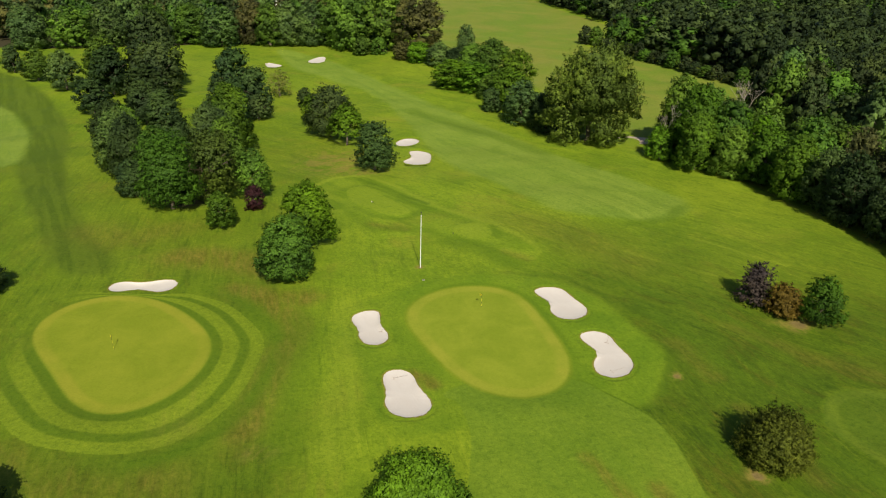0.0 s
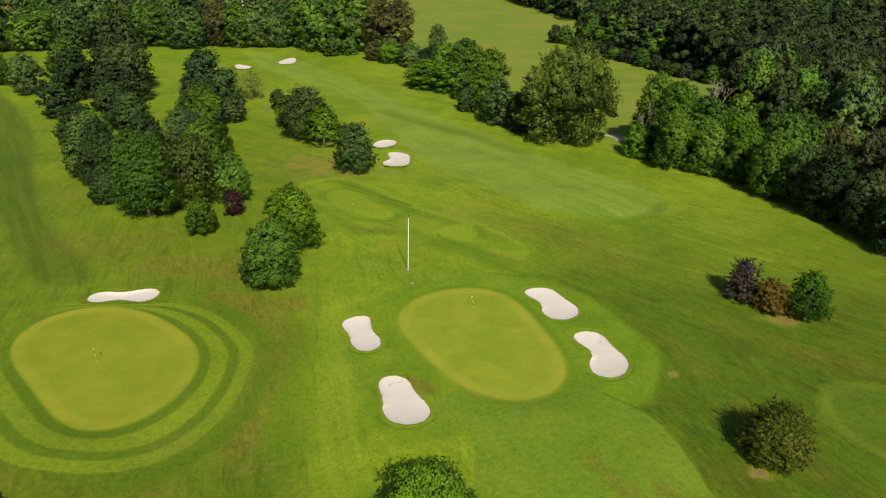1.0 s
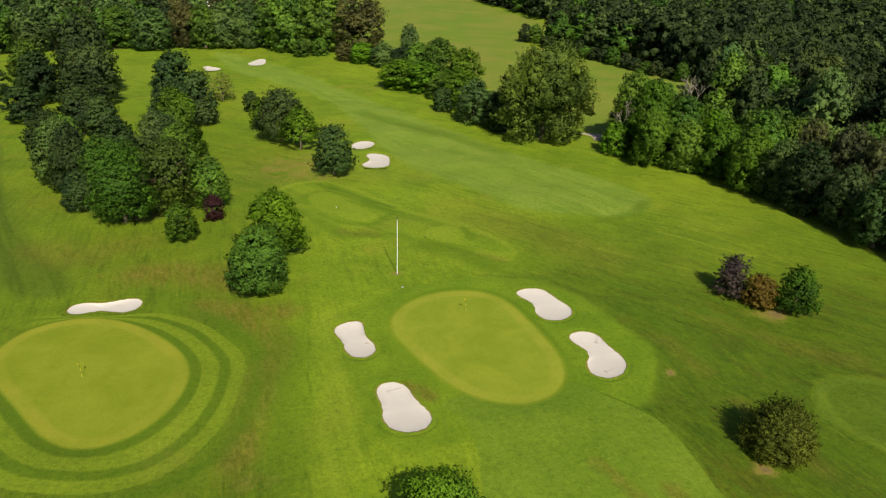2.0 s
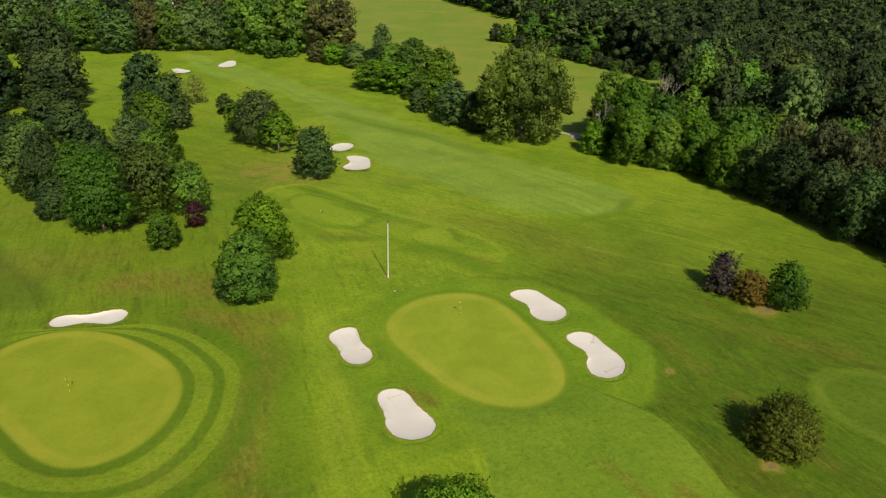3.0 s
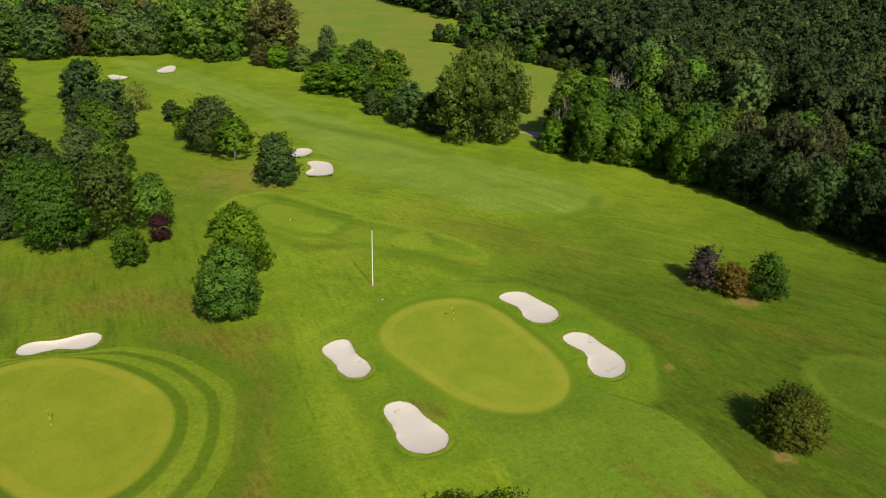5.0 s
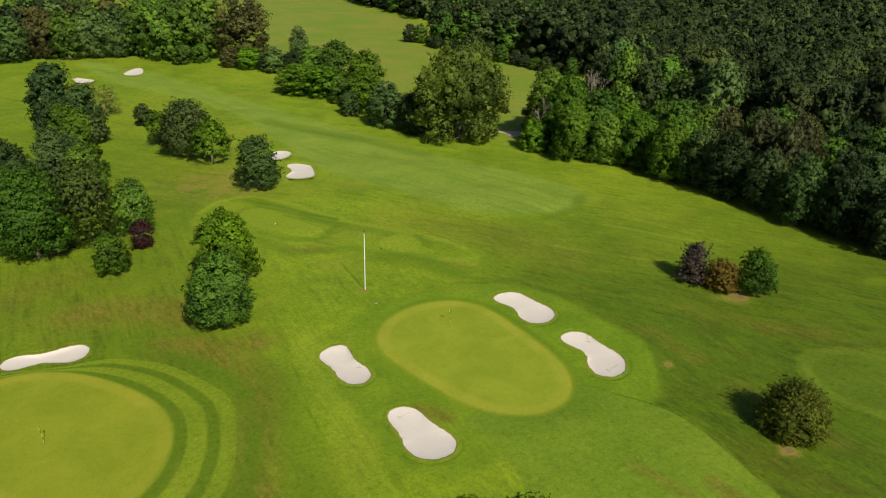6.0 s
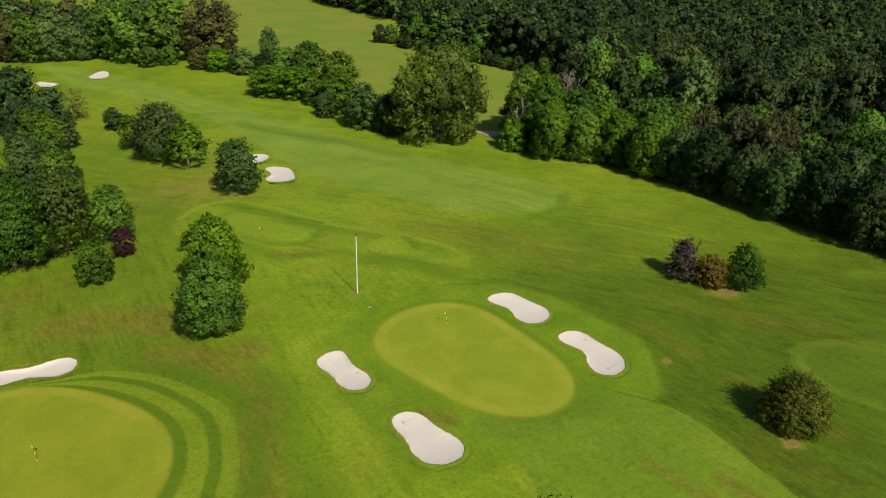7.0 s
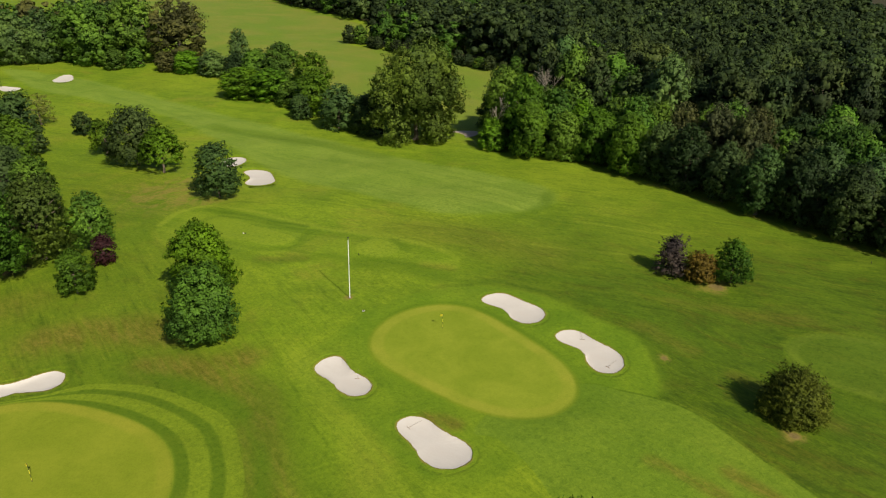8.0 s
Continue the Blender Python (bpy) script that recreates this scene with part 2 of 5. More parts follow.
    # uncut line along the apron
    lip = k.math("MULTIPLY", k.step(k.math("ABSOLUTE", k.math("SUBTRACT", k.attr("fairway"), 0.16)), 0.26, 0.06), k.math("MULTIPLY", k.step(sep.outputs[1], 90.0, 80.0), k.math("MULTIPLY", k.step(sep.outputs[0], 12.0, 18.0), k.step(sep.outputs[0], 36.0, 34.0))))
    c = k.mix(k.math("MULTIPLY", lip, k.step(mid, 0.34, 0.52, 0.2, 0.6)), c, (0.056, 0.108, 0.004))
    # long rough beside the neighbouring fairway
    c = k.mix(k.step(k.math("ADD", k.attr("strip"), k.math("MULTIPLY", wob, 1.5)), 1.5, -1.5, 0.0, 0.78), c, k.mix(k.step(lines, 0.42, 0.58), (0.086, 0.136, 0.008), (0.058, 0.102, 0.005)))
    c = k.mix(k.math("MULTIPLY", tan, 0.85), c, k.mix(k.step(scrub, 0.38, 0.6), (0.186, 0.162, 0.024), (0.112, 0.118, 0.010)))
    # mown rings round the green: dark and light bands
    s = k.attr("ring")
    band = k.math("SINE", k.math("MULTIPLY", s, -12.57))
    band = k.step(k.math("ADD", band, k.math("MULTIPLY", wob, 1.2)), -0.7, 0.05)
    ring = k.mix(band, (0.090, 0.156, 0.006), (0.170, 0.244, 0.012))
    ring = k.mix(k.step(fine, 0.4, 0.8, 0.0, 0.35), ring, (0.085, 0.140, 0.006))
    ring = k.mix(k.math("MULTIPLY", dry, 0.4), ring, (0.210, 0.195, 0.035))
    inring = k.math("MULTIPLY", k.step(s, 0.001, 0.01), k.step(s, 1.0, 0.97))
    c = k.mix(k.math("MULTIPLY", inring, k.math("MULTIPLY", k.step(k.attr("ringmask"), 0.0, 1.0, 0.0, 0.9), k.step(k.noise(p, 0.07, 3.0), 0.36, 0.50, 0.75, 1.0))), c, ring)
    # tees
    tee = k.mix(mid, (0.176, 0.262, 0.012), (0.204, 0.286, 0.017))
    t = k.attr("tee")
    bank = k.math("ADD", k.attr("bank"), k.math("MULTIPLY", wob, 0.6))
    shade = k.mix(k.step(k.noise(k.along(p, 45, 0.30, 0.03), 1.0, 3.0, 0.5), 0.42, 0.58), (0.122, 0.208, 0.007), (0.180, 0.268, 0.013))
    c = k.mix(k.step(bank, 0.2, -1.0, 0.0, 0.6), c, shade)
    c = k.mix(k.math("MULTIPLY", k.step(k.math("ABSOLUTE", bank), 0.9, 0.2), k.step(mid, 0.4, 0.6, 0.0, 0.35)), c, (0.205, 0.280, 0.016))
    c = k.mix(k.step(k.math("ADD", t, k.math("MULTIPLY", wob, 0.5)), 0.3, -0.3, 0.0, 0.88), c, tee)
    patchy = k.step(mid, 0.32, 0.6, 0.55, 1.0)
    # darker and paler lines over the turf
    c = k.mix(k.math("MULTIPLY", k.math("MULTIPLY", k.attr("darkened"), 0.95), patchy), c, k.mix(fine, (0.066, 0.132, 0.004), (0.098, 0.172, 0.006)))
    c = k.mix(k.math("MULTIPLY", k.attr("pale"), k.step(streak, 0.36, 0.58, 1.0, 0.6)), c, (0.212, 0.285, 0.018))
    # greens with a collar
    gd = k.math("ADD", k.attr("green"), k.math("MULTIPLY", wob, 0.3))
    collar = k.mix(k.step(mid, 0.3, 0.7), (0.170, 0.225, 0.010), (0.205, 0.250, 0.014))
    plainring = k.step(k.attr("ring"), 0.99, 1.0)
    c = k.mix(k.math("MULTIPLY", k.step(gd, 0.7, 0.2, 0.0, 0.5), plainring), c, collar)
    gcol = k.mix(k.step(k.noise(p, 0.16, 5.0, 0.65, 0.6), 0.3, 0.7), (0.180, 0.248, 0.014), (0.232, 0.290, 0.022))
    gcol = k.mix(k.step(fine, 0.4, 0.8, 0.0, 0.25), gcol, (0.185, 0.240, 0.016))
    gcol = k.mix(k.math("MULTIPLY", k.step(gd, -2.0, -1.2), k.step(k.noise(p, 0.14, 2.0), 0.38, 0.6, 0.3, 0.75)), gcol, (0.275, 0.300, 0.030))
    other = k.step(sep.outputs[0], -20.0, -26.0, 0.0, 1.0)
    gcol = k.mix(other, gcol, k.mix(1.0, gcol, (0.97, 0.94, 0.85), "MULTIPLY"))
    c = k.mix(k.step(gd, 0.3, -0.3), c, gcol)
    # hay meadow, wood floor
    hay = k.mix(k.step(k.noise(p, 0.03, 4.0, 0.6, 0.7), 0.35, 0.7), (0.142, 0.222, 0.018), (0.212, 0.232, 0.036))
    hay = k.mix(k.step(k.noise(p, 0.35, 4.0, 0.7), 0.4, 0.75, 0.0, 0.4), hay, (0.130, 0.175, 0.022))
    c = k.mix(k.step(k.attr("meadow"), 1.5, -1.5), c, hay)
    soil = k.mix(fine, (0.030, 0.028, 0.014), (0.070, 0.062, 0.030))
    c = k.mix(k.step(k.math("ADD", k.attr("wood"), k.math("MULTIPLY", wob, 4.0)), -2.0, -6.0), c, soil)
    # blades
    grain = k.noise(p, 1.9, 4.0, 0.7, 0.6)
    long_grass = k.step(k.attr("green"), 0.0, 1.5, 0.25, 1.0)
    c = k.mix(k.math("MULTIPLY", k.step(grain, 0.48, 0.68, 0.0, 0.50), long_grass), c, k.mix(1.0, c, (0.52, 0.60, 0.45), "MULTIPLY"))
    c = k.mix(k.math("MULTIPLY", k.step(grain, 0.48, 0.32, 0.0, 0.40), long_grass), c, k.mix(1.0, c, (1.45, 1.30, 1.5), "MULTIPLY"))
    c = k.mix(k.step(blade, 0.35, 0.75, 0.0, 0.42), c, k.mix(1.0, c, (0.62, 0.66, 0.50), "MULTIPLY"))
    k.colour(k.mix(1.0, c, (1.03, 1.0, 0.92), "MULTIPLY"))
    long = k.step(k.attr("green"), 0.0, 2.5, 0.12, 1.0)
    h = k.math("MULTIPLY", k.math("ADD", k.math("MULTIPLY", fine, 1.0), k.math("MULTIPLY", blade, 0.5)), long)
    k.bump(h, 0.55, 0.12)
    return k.m


GRASS = grass_material()


def sand_material():
    k = Mat("bunker_sand", 0.95, 0.1)
    p = k.coords()
    n = k.noise(p, 0.5, 5.0, 0.65)
    c = k.mix(n, (0.510, 0.470, 0.410), (0.620, 0.585, 0.522))
    raked = k.noise(k.along(p, 35, 5.0, 0.6), 1.2, 3.0, 0.6, 0.8)
    c = k.mix(k.step(raked, 0.45, 0.7, 0.0, 0.18), c, (0.55, 0.48, 0.40))
    c = k.mix(k.step(k.noise(p, 0.25, 3.0), 0.52, 0.70, 0.0, 0.35), c, (0.52, 0.46, 0.39))
    k.colour(c)
    k.bump(k.math("ADD", raked, k.noise(p, 3.0, 3.0)), 0.35, 0.04)
    return k.m


SAND = sand_material()


def plain(name, colour, rough=0.5, metal=0.0, amount=0.18, scale=6.0):
    """A painted or plain surface with slight wear."""
    k = Mat(name, rough, 0.4)
    k.b.inputs["Metallic"].default_value = metal
    n = k.noise(k.coords(), scale, 4.0)
    k.colour(k.mix(k.step(n, 0.4, 0.8, 0.0, amount * 2), colour, tuple(v * 0.6 for v in colour)))
    return k.m


WHITE = plain("white_paint", (0.78, 0.77, 0.72), 0.35)
YELLOW = plain("yellow_cloth", (0.80, 0.70, 0.05), 0.7)
BLACK = plain("black_paint", (0.02, 0.02, 0.02), 0.5)
GREY = plain("grey_concrete", (0.42, 0.41, 0.38), 0.9)
GRAVEL = plain("pale_gravel", (0.46, 0.37, 0.30), 0.95, 0.0, 0.3, 2.0)
WOODEN = plain("weathered_timber", (0.30, 0.22, 0.14), 0.8)
ROOFING = plain("pale_roof_sheet", (0.72, 0.72, 0.70), 0.5)
SLATE = plain("blue_grey_roof", (0.10, 0.14, 0.30), 0.6)
PLASTER = plain("cream_wall_plaster", (0.68, 0.64, 0.55), 0.9)
GLASS = plain("dark_window_glass", (0.03, 0.04, 0.05), 0.1)

# ---- lie of the land ----


def soft(v, w):
    return w * np.logaddexp(0, v / w)


def land(x, y):
    """Height of the ground: falls to the wood and down the far hole, rises a little towards the near end."""
    x, y = np.asarray(x, float), np.asarray(y, float)
    z = -0.3055 - 0.0461 * (soft(x - 10, 10) - soft(x - 90, 10)) - 0.0609 * (soft(y - 115, 15) - soft(y - 200, 15))
    z = z - 0.0064 * (soft(y - 200, 15) - soft(y - 430, 30)) + 0.0414 * (soft(80 - y, 10) - soft(20 - y, 10))
    z = z + 0.0217 * (soft(-30 - x, 10) - soft(-120 - x, 10))
    return z


def at(x, y, up=0.0):
    return float(land(x, y)) + up


def loop(points, steps=6):
    """A closed smooth outline through a few points."""
    p = np.array(points, float)
    a, b, c, d = np.roll(p, 1, 0), p, np.roll(p, -1, 0), np.roll(p, -2, 0)
    out = []
    for t in np.linspace(0, 1, steps, endpoint=False):
        out.append(0.5 * (2 * b + (c - a) * t + (2 * a - 5 * b + 4 * c - d) * t * t + (3 * b - a - 3 * c + d) * t ** 3))
    return np.stack(out, 1).reshape(-1, 2)


def distance(x, y, line, reach=1e9):
    """Signed distance to a closed outline, below zero inside."""
    res = np.full(x.shape, 60.0)
    lo, hi = line.min(0) - min(reach, 60), line.max(0) + min(reach, 60)
    near = (x > lo[0]) & (x < hi[0]) & (y > lo[1]) & (y < hi[1])
    px, py = x[near], y[near]
    best, inside = np.full(px.shape, 1e9), np.zeros(px.shape, bool)
    for (ax, ay), (bx, by) in zip(line, np.roll(line, -1, 0)):
        dx, dy = bx - ax, by - ay
        t = np.clip(((px - ax) * dx + (py - ay) * dy) / (dx * dx + dy * dy + 1e-9), 0, 1)
        best = np.minimum(best, (px - ax - t * dx) ** 2 + (py - ay - t * dy) ** 2)
        cross = (ay > py) != (by > py)
        inside ^= cross & (px < ax + (py - ay) * dx / (dy if abs(dy) > 1e-9 else 1e-9))
    d = np.sqrt(best)
    res[near] = np.where(inside, -d, d)
    return np.minimum(res, 60.0)


# outlines in plan
BUNKERS, GREENS = [], []


def shore(x, y, *waves, count=16):
    """A rounded closed outline about a centre: a few turning waves, each given along x and y, alternately left and right about."""
    a = np.arange(count) * math.tau / count
    z = np.full(count, complex(x, y))
    for i in range(0, len(waves), 2):
        turn = (i // 4 + 1) * (1 if i % 4 == 0 else -1)
        z = z + complex(waves[i], waves[i + 1]) * np.exp(1j * turn * a)
    return list(zip(z.real.tolist(), z.imag.tolist()))


BUNKERS.append(shore(-10.69, 82.76, 0.41, 1.08, -2.61, 2.15, -0.01, -0.11, 0.01, 0.07, -0.13, -0.07, -0.38, -0.15, -0.04, 0.00, 0.00, 0.02, count=20))
BUNKERS.append(shore(-5.11, 67.25, 0.02, 1.05, -2.14, 2.98, 0.08, 0.16, 0.07, -0.04, -0.07, -0.03, -0.35, 0.11, -0.03, -0.01, -0.08, -0.01, count=20))
BUNKERS.append(shore(16.64, 91.14, 0.20, 0.99, -2.93, 2.57, -0.06, 0.18, 0.02, -0.19, -0.19, -0.04, -0.42, -0.18, -0.07, 0.01, -0.08, -0.02, count=20))
BUNKERS.append(shore(20.51, 77.18, 0.57, 1.23, -2.18, 3.30, -0.08, 0.27, -0.06, -0.27, -0.13, -0.08, -0.52, 0.01, -0.08, -0.04, -0.12, 0.02, count=20))
BUNKERS.append(shore(-46.33, 94.13, -1.29, 0.12, -3.17, -0.98, -0.13, 0.04, 0.08, -0.00, 0.13, -0.10, -0.39, -0.33, 0.03, -0.01, -0.05, -0.04, count=20))
BUNKERS.append(shore(-7.90, 171.90, 1.19, -1.09, -3.60, -3.43, -0.21, -0.26, -0.10, 0.45, -0.24, 0.02, -0.47, 0.40))
BUNKERS.append(shore(-11.59, 188.63, 0.39, -0.47, -3.56, -1.04, 0.06, -0.02, 0.02, -0.01, -0.00, 0.03, 0.02, 0.19))
BUNKERS.append(shore(-60.27, 328.05, 1.50, -1.53, -4.52, -3.64, -0.31, 0.00, -0.19, 0.03, 0.07, 0.14, -0.30, 0.44))
BUNKERS.append(shore(-77.81, 312.03, -0.54, 1.27, -2.72, 3.62, -0.35, 0.38, 0.11, -0.22, 0.05, 0.10, -0.24, 0.25))
GREENS.append(shore(5.34, 81.40, 1.09, 1.77, -11.28, 4.15, -0.49, -0.20, -0.12, -0.06, -0.20, 0.09, -0.14, -0.76, count=24))
GREENS.append(shore(-42.58, 77.06, 0.82, 2.25, -12.52, -1.31, -0.12, 0.52, 0.19, -0.17, -0.22, -0.10, 0.33, -0.72, count=24))
RING = [(-32.4, 89.4), (-27.8, 84.5), (-24.3, 79.2), (-23.6, 72.4), (-24.3, 66.3), (-26.5, 61.0), (-29.5, 57.5), (-33.9, 55.5), (-39.0, 55.5), (-44.0, 57.1), (-49.0, 61.0), (-56.0, 68.5), (-60.0, 77.0), (-61.5, 85.0), (-58.0, 91.5), (-50.0, 91.6), (-44.0, 91.4), (-38.0, 92.0)]
FAIRWAYS = [
    [(15.1, 70.8), (18.6, 68), (22.4, 64.2), (24, 59.7), (24.6, 53.2), (25.4, 45), (24, 36), (4, 36), (1.8, 47), (2.2, 54), (2.4, 60), (1.2, 65.2), (-0.5, 67.3), (6, 71)],
    [(-84.4, 356.7), (-69.8, 312.1), (-51.4, 286.8), (-27.1, 254.0), (-12.5, 211.9), (-2.2, 172.2), (11.1, 150.2), (22.0, 132.9), (34.6, 128.2), (45.3, 130.9), (50.3, 138.2), (49.4, 146.9), (39.6, 162.4), (23.4, 187.0), (3.6, 224.3), (-23.7, 273.0), (-53.3, 324.4)],
    [(-165, 244), (-138.8, 219), (-124, 200.3), (-114.8, 186.8), (-108.8, 174.4), (-103, 160.6), (-106, 155), (-118, 158), (-145, 175), (-180, 215), (-190, 250)],
    [(42.7, 63), (43.6, 66.5), (45.6, 69.4), (49, 70.9), (52.8, 70.2), (58.8, 65.4), (61, 59), (57, 54), (50, 53.5), (45.4, 57)],
]
TEES = [
    [(-22.1, 143.4), (-18.8, 146.3), (-14.4, 139.9), (-8.3, 130.6), (-8.1, 127.6), (-11.7, 126.2), (-15.6, 129.6), (-19.8, 134.8)],
    [(0.6, 119.4), (4.9, 122.6), (8.0, 118.0), (6.4, 114.6), (3.0, 114.6)],
]
BANK = [(-30.6, 143.2), (-27.2, 150.9), (-21.0, 154.8), (-8.9, 142.8), (0.4, 130.7), (7.8, 122.3), (15.7, 109.9), (8.3, 110.0), (0.1, 114.4), (-9.8, 122.5), (-18.4, 126.3), (-25.2, 130.5), (-29.3, 135.4)]
STRIP = [(-190, 290), (-165, 244), (-138.8, 219), (-124, 200.3), (-114.8, 186.8), (-108.8, 174.4), (-103, 160.6), (-95, 146.5), (-86.3, 132.9), (-77.2, 120.2), (-69, 108.5), (-61.7, 98.8), (-55, 97), (-53.5, 100.5), (-59.7, 108.9), (-65.6, 116.5), (-73.6, 128.4), (-82.6, 143), (-92.2, 161.3), (-106.4, 190.7), (-123.9, 219.4), (-141.8, 244.9), (-158.6, 265), (-172, 280)]
MEADOW = [(62, 206), (48, 225), (36, 262), (30, 300), (14, 335), (-4, 365), (-20, 430), (-60, 560), (-100, 900), (60, 900), (77, 658), (104, 512), (110, 430), (78, 404), (76, 396), (97, 358), (112, 332), (120, 290), (105, 258), (80, 232)]
WOODS = [
    [(56, 196), (57, 178), (64, 166), (74, 158), (76, 142), (80, 128), (83, 112), (87, 96), (95, 60), (100, 20), (420, 20), (620, 300), (620, 900), (80, 900), (84, 658), (110, 512), (115, 428), (80, 408), (80, 400), (102, 362), (118, 332), (124, 290), (110, 254), (84, 228), (66, 206)],
    [(-128, 362), (-90, 368), (-60, 366), (-40, 352), (-28, 350), (-24, 362), (-26, 420), (-26, 560), (-420, 560), (-420, 380), (-220, 350), (-180, 350)],
    [(-45, 138), (-50, 126), (-62, 128), (-75, 146), (-86, 165), (-70, 180), (-52, 172)],
]


SEMI = [(22.6, 66.0), (26.1, 71.5), (27.9, 77.0), (26.8, 81.5), (24.6, 87.0), (22.3, 93.1), (15, 99), (6, 100), (-3, 97.5), (-10, 92), (-15.5, 87), (-14.2, 79), (-11, 73), (-9.5, 66), (-6, 60.5), (0, 60), (8, 64), (16, 65.5)]
# lines in the turf, each with its half width, strength and course: darker bands and dark grass, paler lines and mown
# paths, dry brown grass
DARK_LINES = [
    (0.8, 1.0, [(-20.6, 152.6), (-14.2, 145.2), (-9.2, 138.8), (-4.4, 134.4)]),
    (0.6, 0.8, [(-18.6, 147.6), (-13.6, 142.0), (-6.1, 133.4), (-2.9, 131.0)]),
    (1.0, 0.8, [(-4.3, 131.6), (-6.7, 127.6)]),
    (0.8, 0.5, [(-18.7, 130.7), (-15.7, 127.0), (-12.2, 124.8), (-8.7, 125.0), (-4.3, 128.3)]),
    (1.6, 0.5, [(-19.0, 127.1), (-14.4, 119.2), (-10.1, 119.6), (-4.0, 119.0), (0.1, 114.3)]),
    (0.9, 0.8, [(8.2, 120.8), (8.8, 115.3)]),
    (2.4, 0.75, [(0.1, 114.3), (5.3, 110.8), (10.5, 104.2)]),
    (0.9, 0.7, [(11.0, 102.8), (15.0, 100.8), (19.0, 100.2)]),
    (2.8, 0.6, [(-20.0, 84.0), (-18.7, 73.2), (-17.4, 65.0), (-17.0, 56.0)]),
    (3.0, 0.6, [(-12.0, 229.0), (1.0, 214.6), (12.4, 198.8), (24.8, 181.1)]),
    (1.6, 0.8, [(-11.9, 226.2), (1.0, 212.6), (9.4, 200.8)]),
    (1.5, 0.7, [(48.8, 137.9), (44.1, 130.2), (35.3, 125.8)]),
    (1.6, 0.6, [(41.0, 57.6), (43.6, 54.2), (45.0, 51.0)]),
    (1.2, 0.6, [(26.0, 99.5), (34.0, 93.0), (44.8, 83.9)]),
    (2.0, 0.5, [(29.4, 90.0), (31.9, 82.2), (34.3, 74.7)]),
]
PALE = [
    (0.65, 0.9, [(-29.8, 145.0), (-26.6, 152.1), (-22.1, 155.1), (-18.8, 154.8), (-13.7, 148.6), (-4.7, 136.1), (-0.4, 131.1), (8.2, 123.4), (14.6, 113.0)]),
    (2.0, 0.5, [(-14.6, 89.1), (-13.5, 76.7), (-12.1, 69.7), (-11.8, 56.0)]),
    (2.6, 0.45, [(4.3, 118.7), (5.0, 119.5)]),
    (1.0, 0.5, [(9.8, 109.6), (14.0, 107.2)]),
    (0.6, 0.5, [(44.5, 119.5), (52.0, 112.0), (58.0, 109.0)]),
    (0.5, 0.5, [(31.0, 112.0), (40.0, 104.0), (46.5, 99.8)]),
    (0.5, 0.25, [(59.9, 66.5), (56.0, 69.2), (48.7, 71.4), (46.0, 70.2), (44.6, 65.8), (44.2, 60.4), (46.0, 56.0)]),
    (1.6, 0.3, [(76.0, 87.0), (82.0, 86.2)]),
    (2.2, 0.4, [(-22.0, 150.0), (-27.0, 142.0), (-28.0, 136.0)]),
]
BROWN = [
    (4.0, 1.0, [(-44.0, 104.5), (-40.0, 105.1), (-34.5, 104.6), (-29.0, 101.0)]),
    (3.0, 1.0, [(-32.0, 93.6), (-26.0, 90.2), (-21.4, 90.7)]),
    (2.6, 0.95, [(-28.6, 92.5), (-25.0, 88.4), (-20.7, 82.6), (-21.6, 72.3), (-21.9, 60.3)]),
    (1.1, 1.0, [(-4.6, 71.4), (-2.9, 70.4), (-1.9, 69.0)]),
    (0.9, 0.85, [(14.2, 56.5), (15.8, 53.8), (17.5, 50.0)]),
    (0.9, 0.95, [(20.4, 52.4), (21.0, 50.4), (22.0, 47.0)]),
    (1.2, 0.7, [(-14.6, 121.5), (-11.5, 120.0), (-8.0, 119.6)]),
    (2.2, 0.6, [(-1.7, 127.7), (-4.6, 125.3), (-9.0, 121.5)]),
    (1.2, 0.75, [(9.8, 108.8), (13.2, 106.8)]),
    (1.6, 0.5, [(30.5, 80.0), (33.0, 73.0)]),
    (1.4, 0.5, [(34.0, 66.0), (36.5, 60.0), (37.0, 54.0)]),
    (1.8, 0.45, [(40.0, 86.0), (48.0, 79.0), (54.0, 74.0)]),
    (7.0, 0.4, [(14.0, 124.0), (22.0, 118.0), (30.0, 108.0)]),
    (4.0, 0.5, [(-46.0, 53.0), (-38.0, 50.0), (-28.0, 51.0)]),
    (5.0, 0.5, [(-64.0, 116.0), (-58.0, 112.0), (-50.0, 118.0)]),
]
TURF = ("green", "fairway", "tee", "wood", "meadow", "ring", "ringmask", "worn", "rank_dim", "bank", "strip", "semi", "darkened", "pale", "brown")


def marks(x, y, lines):
    """How strongly a set of lines in the turf shows at each place."""
    res = np.zeros_like(x)
    for width, much, line in lines:
        line = np.array(line)
        lo, hi = line.min(0) - 3 * width, line.max(0) + 3 * width
        near = (x > lo[0]) & (x < hi[0]) & (y > lo[1]) & (y < hi[1])
        px, py = x[near], y[near]
        best = np.full(px.shape, 1e9)
        for (ax, ay), (bx, by) in zip(line, line[1:]):
            dx, dy = bx - ax, by - ay
            t = np.clip(((px - ax) * dx + (py - ay) * dy) / (dx * dx + dy * dy), 0, 1)
            best = np.minimum(best, (px - ax - t * dx) ** 2 + (py - ay - t * dy) ** 2)
        res[near] = np.maximum(res[near], much * np.exp(-(best / width ** 2) ** 1.5))
    return res


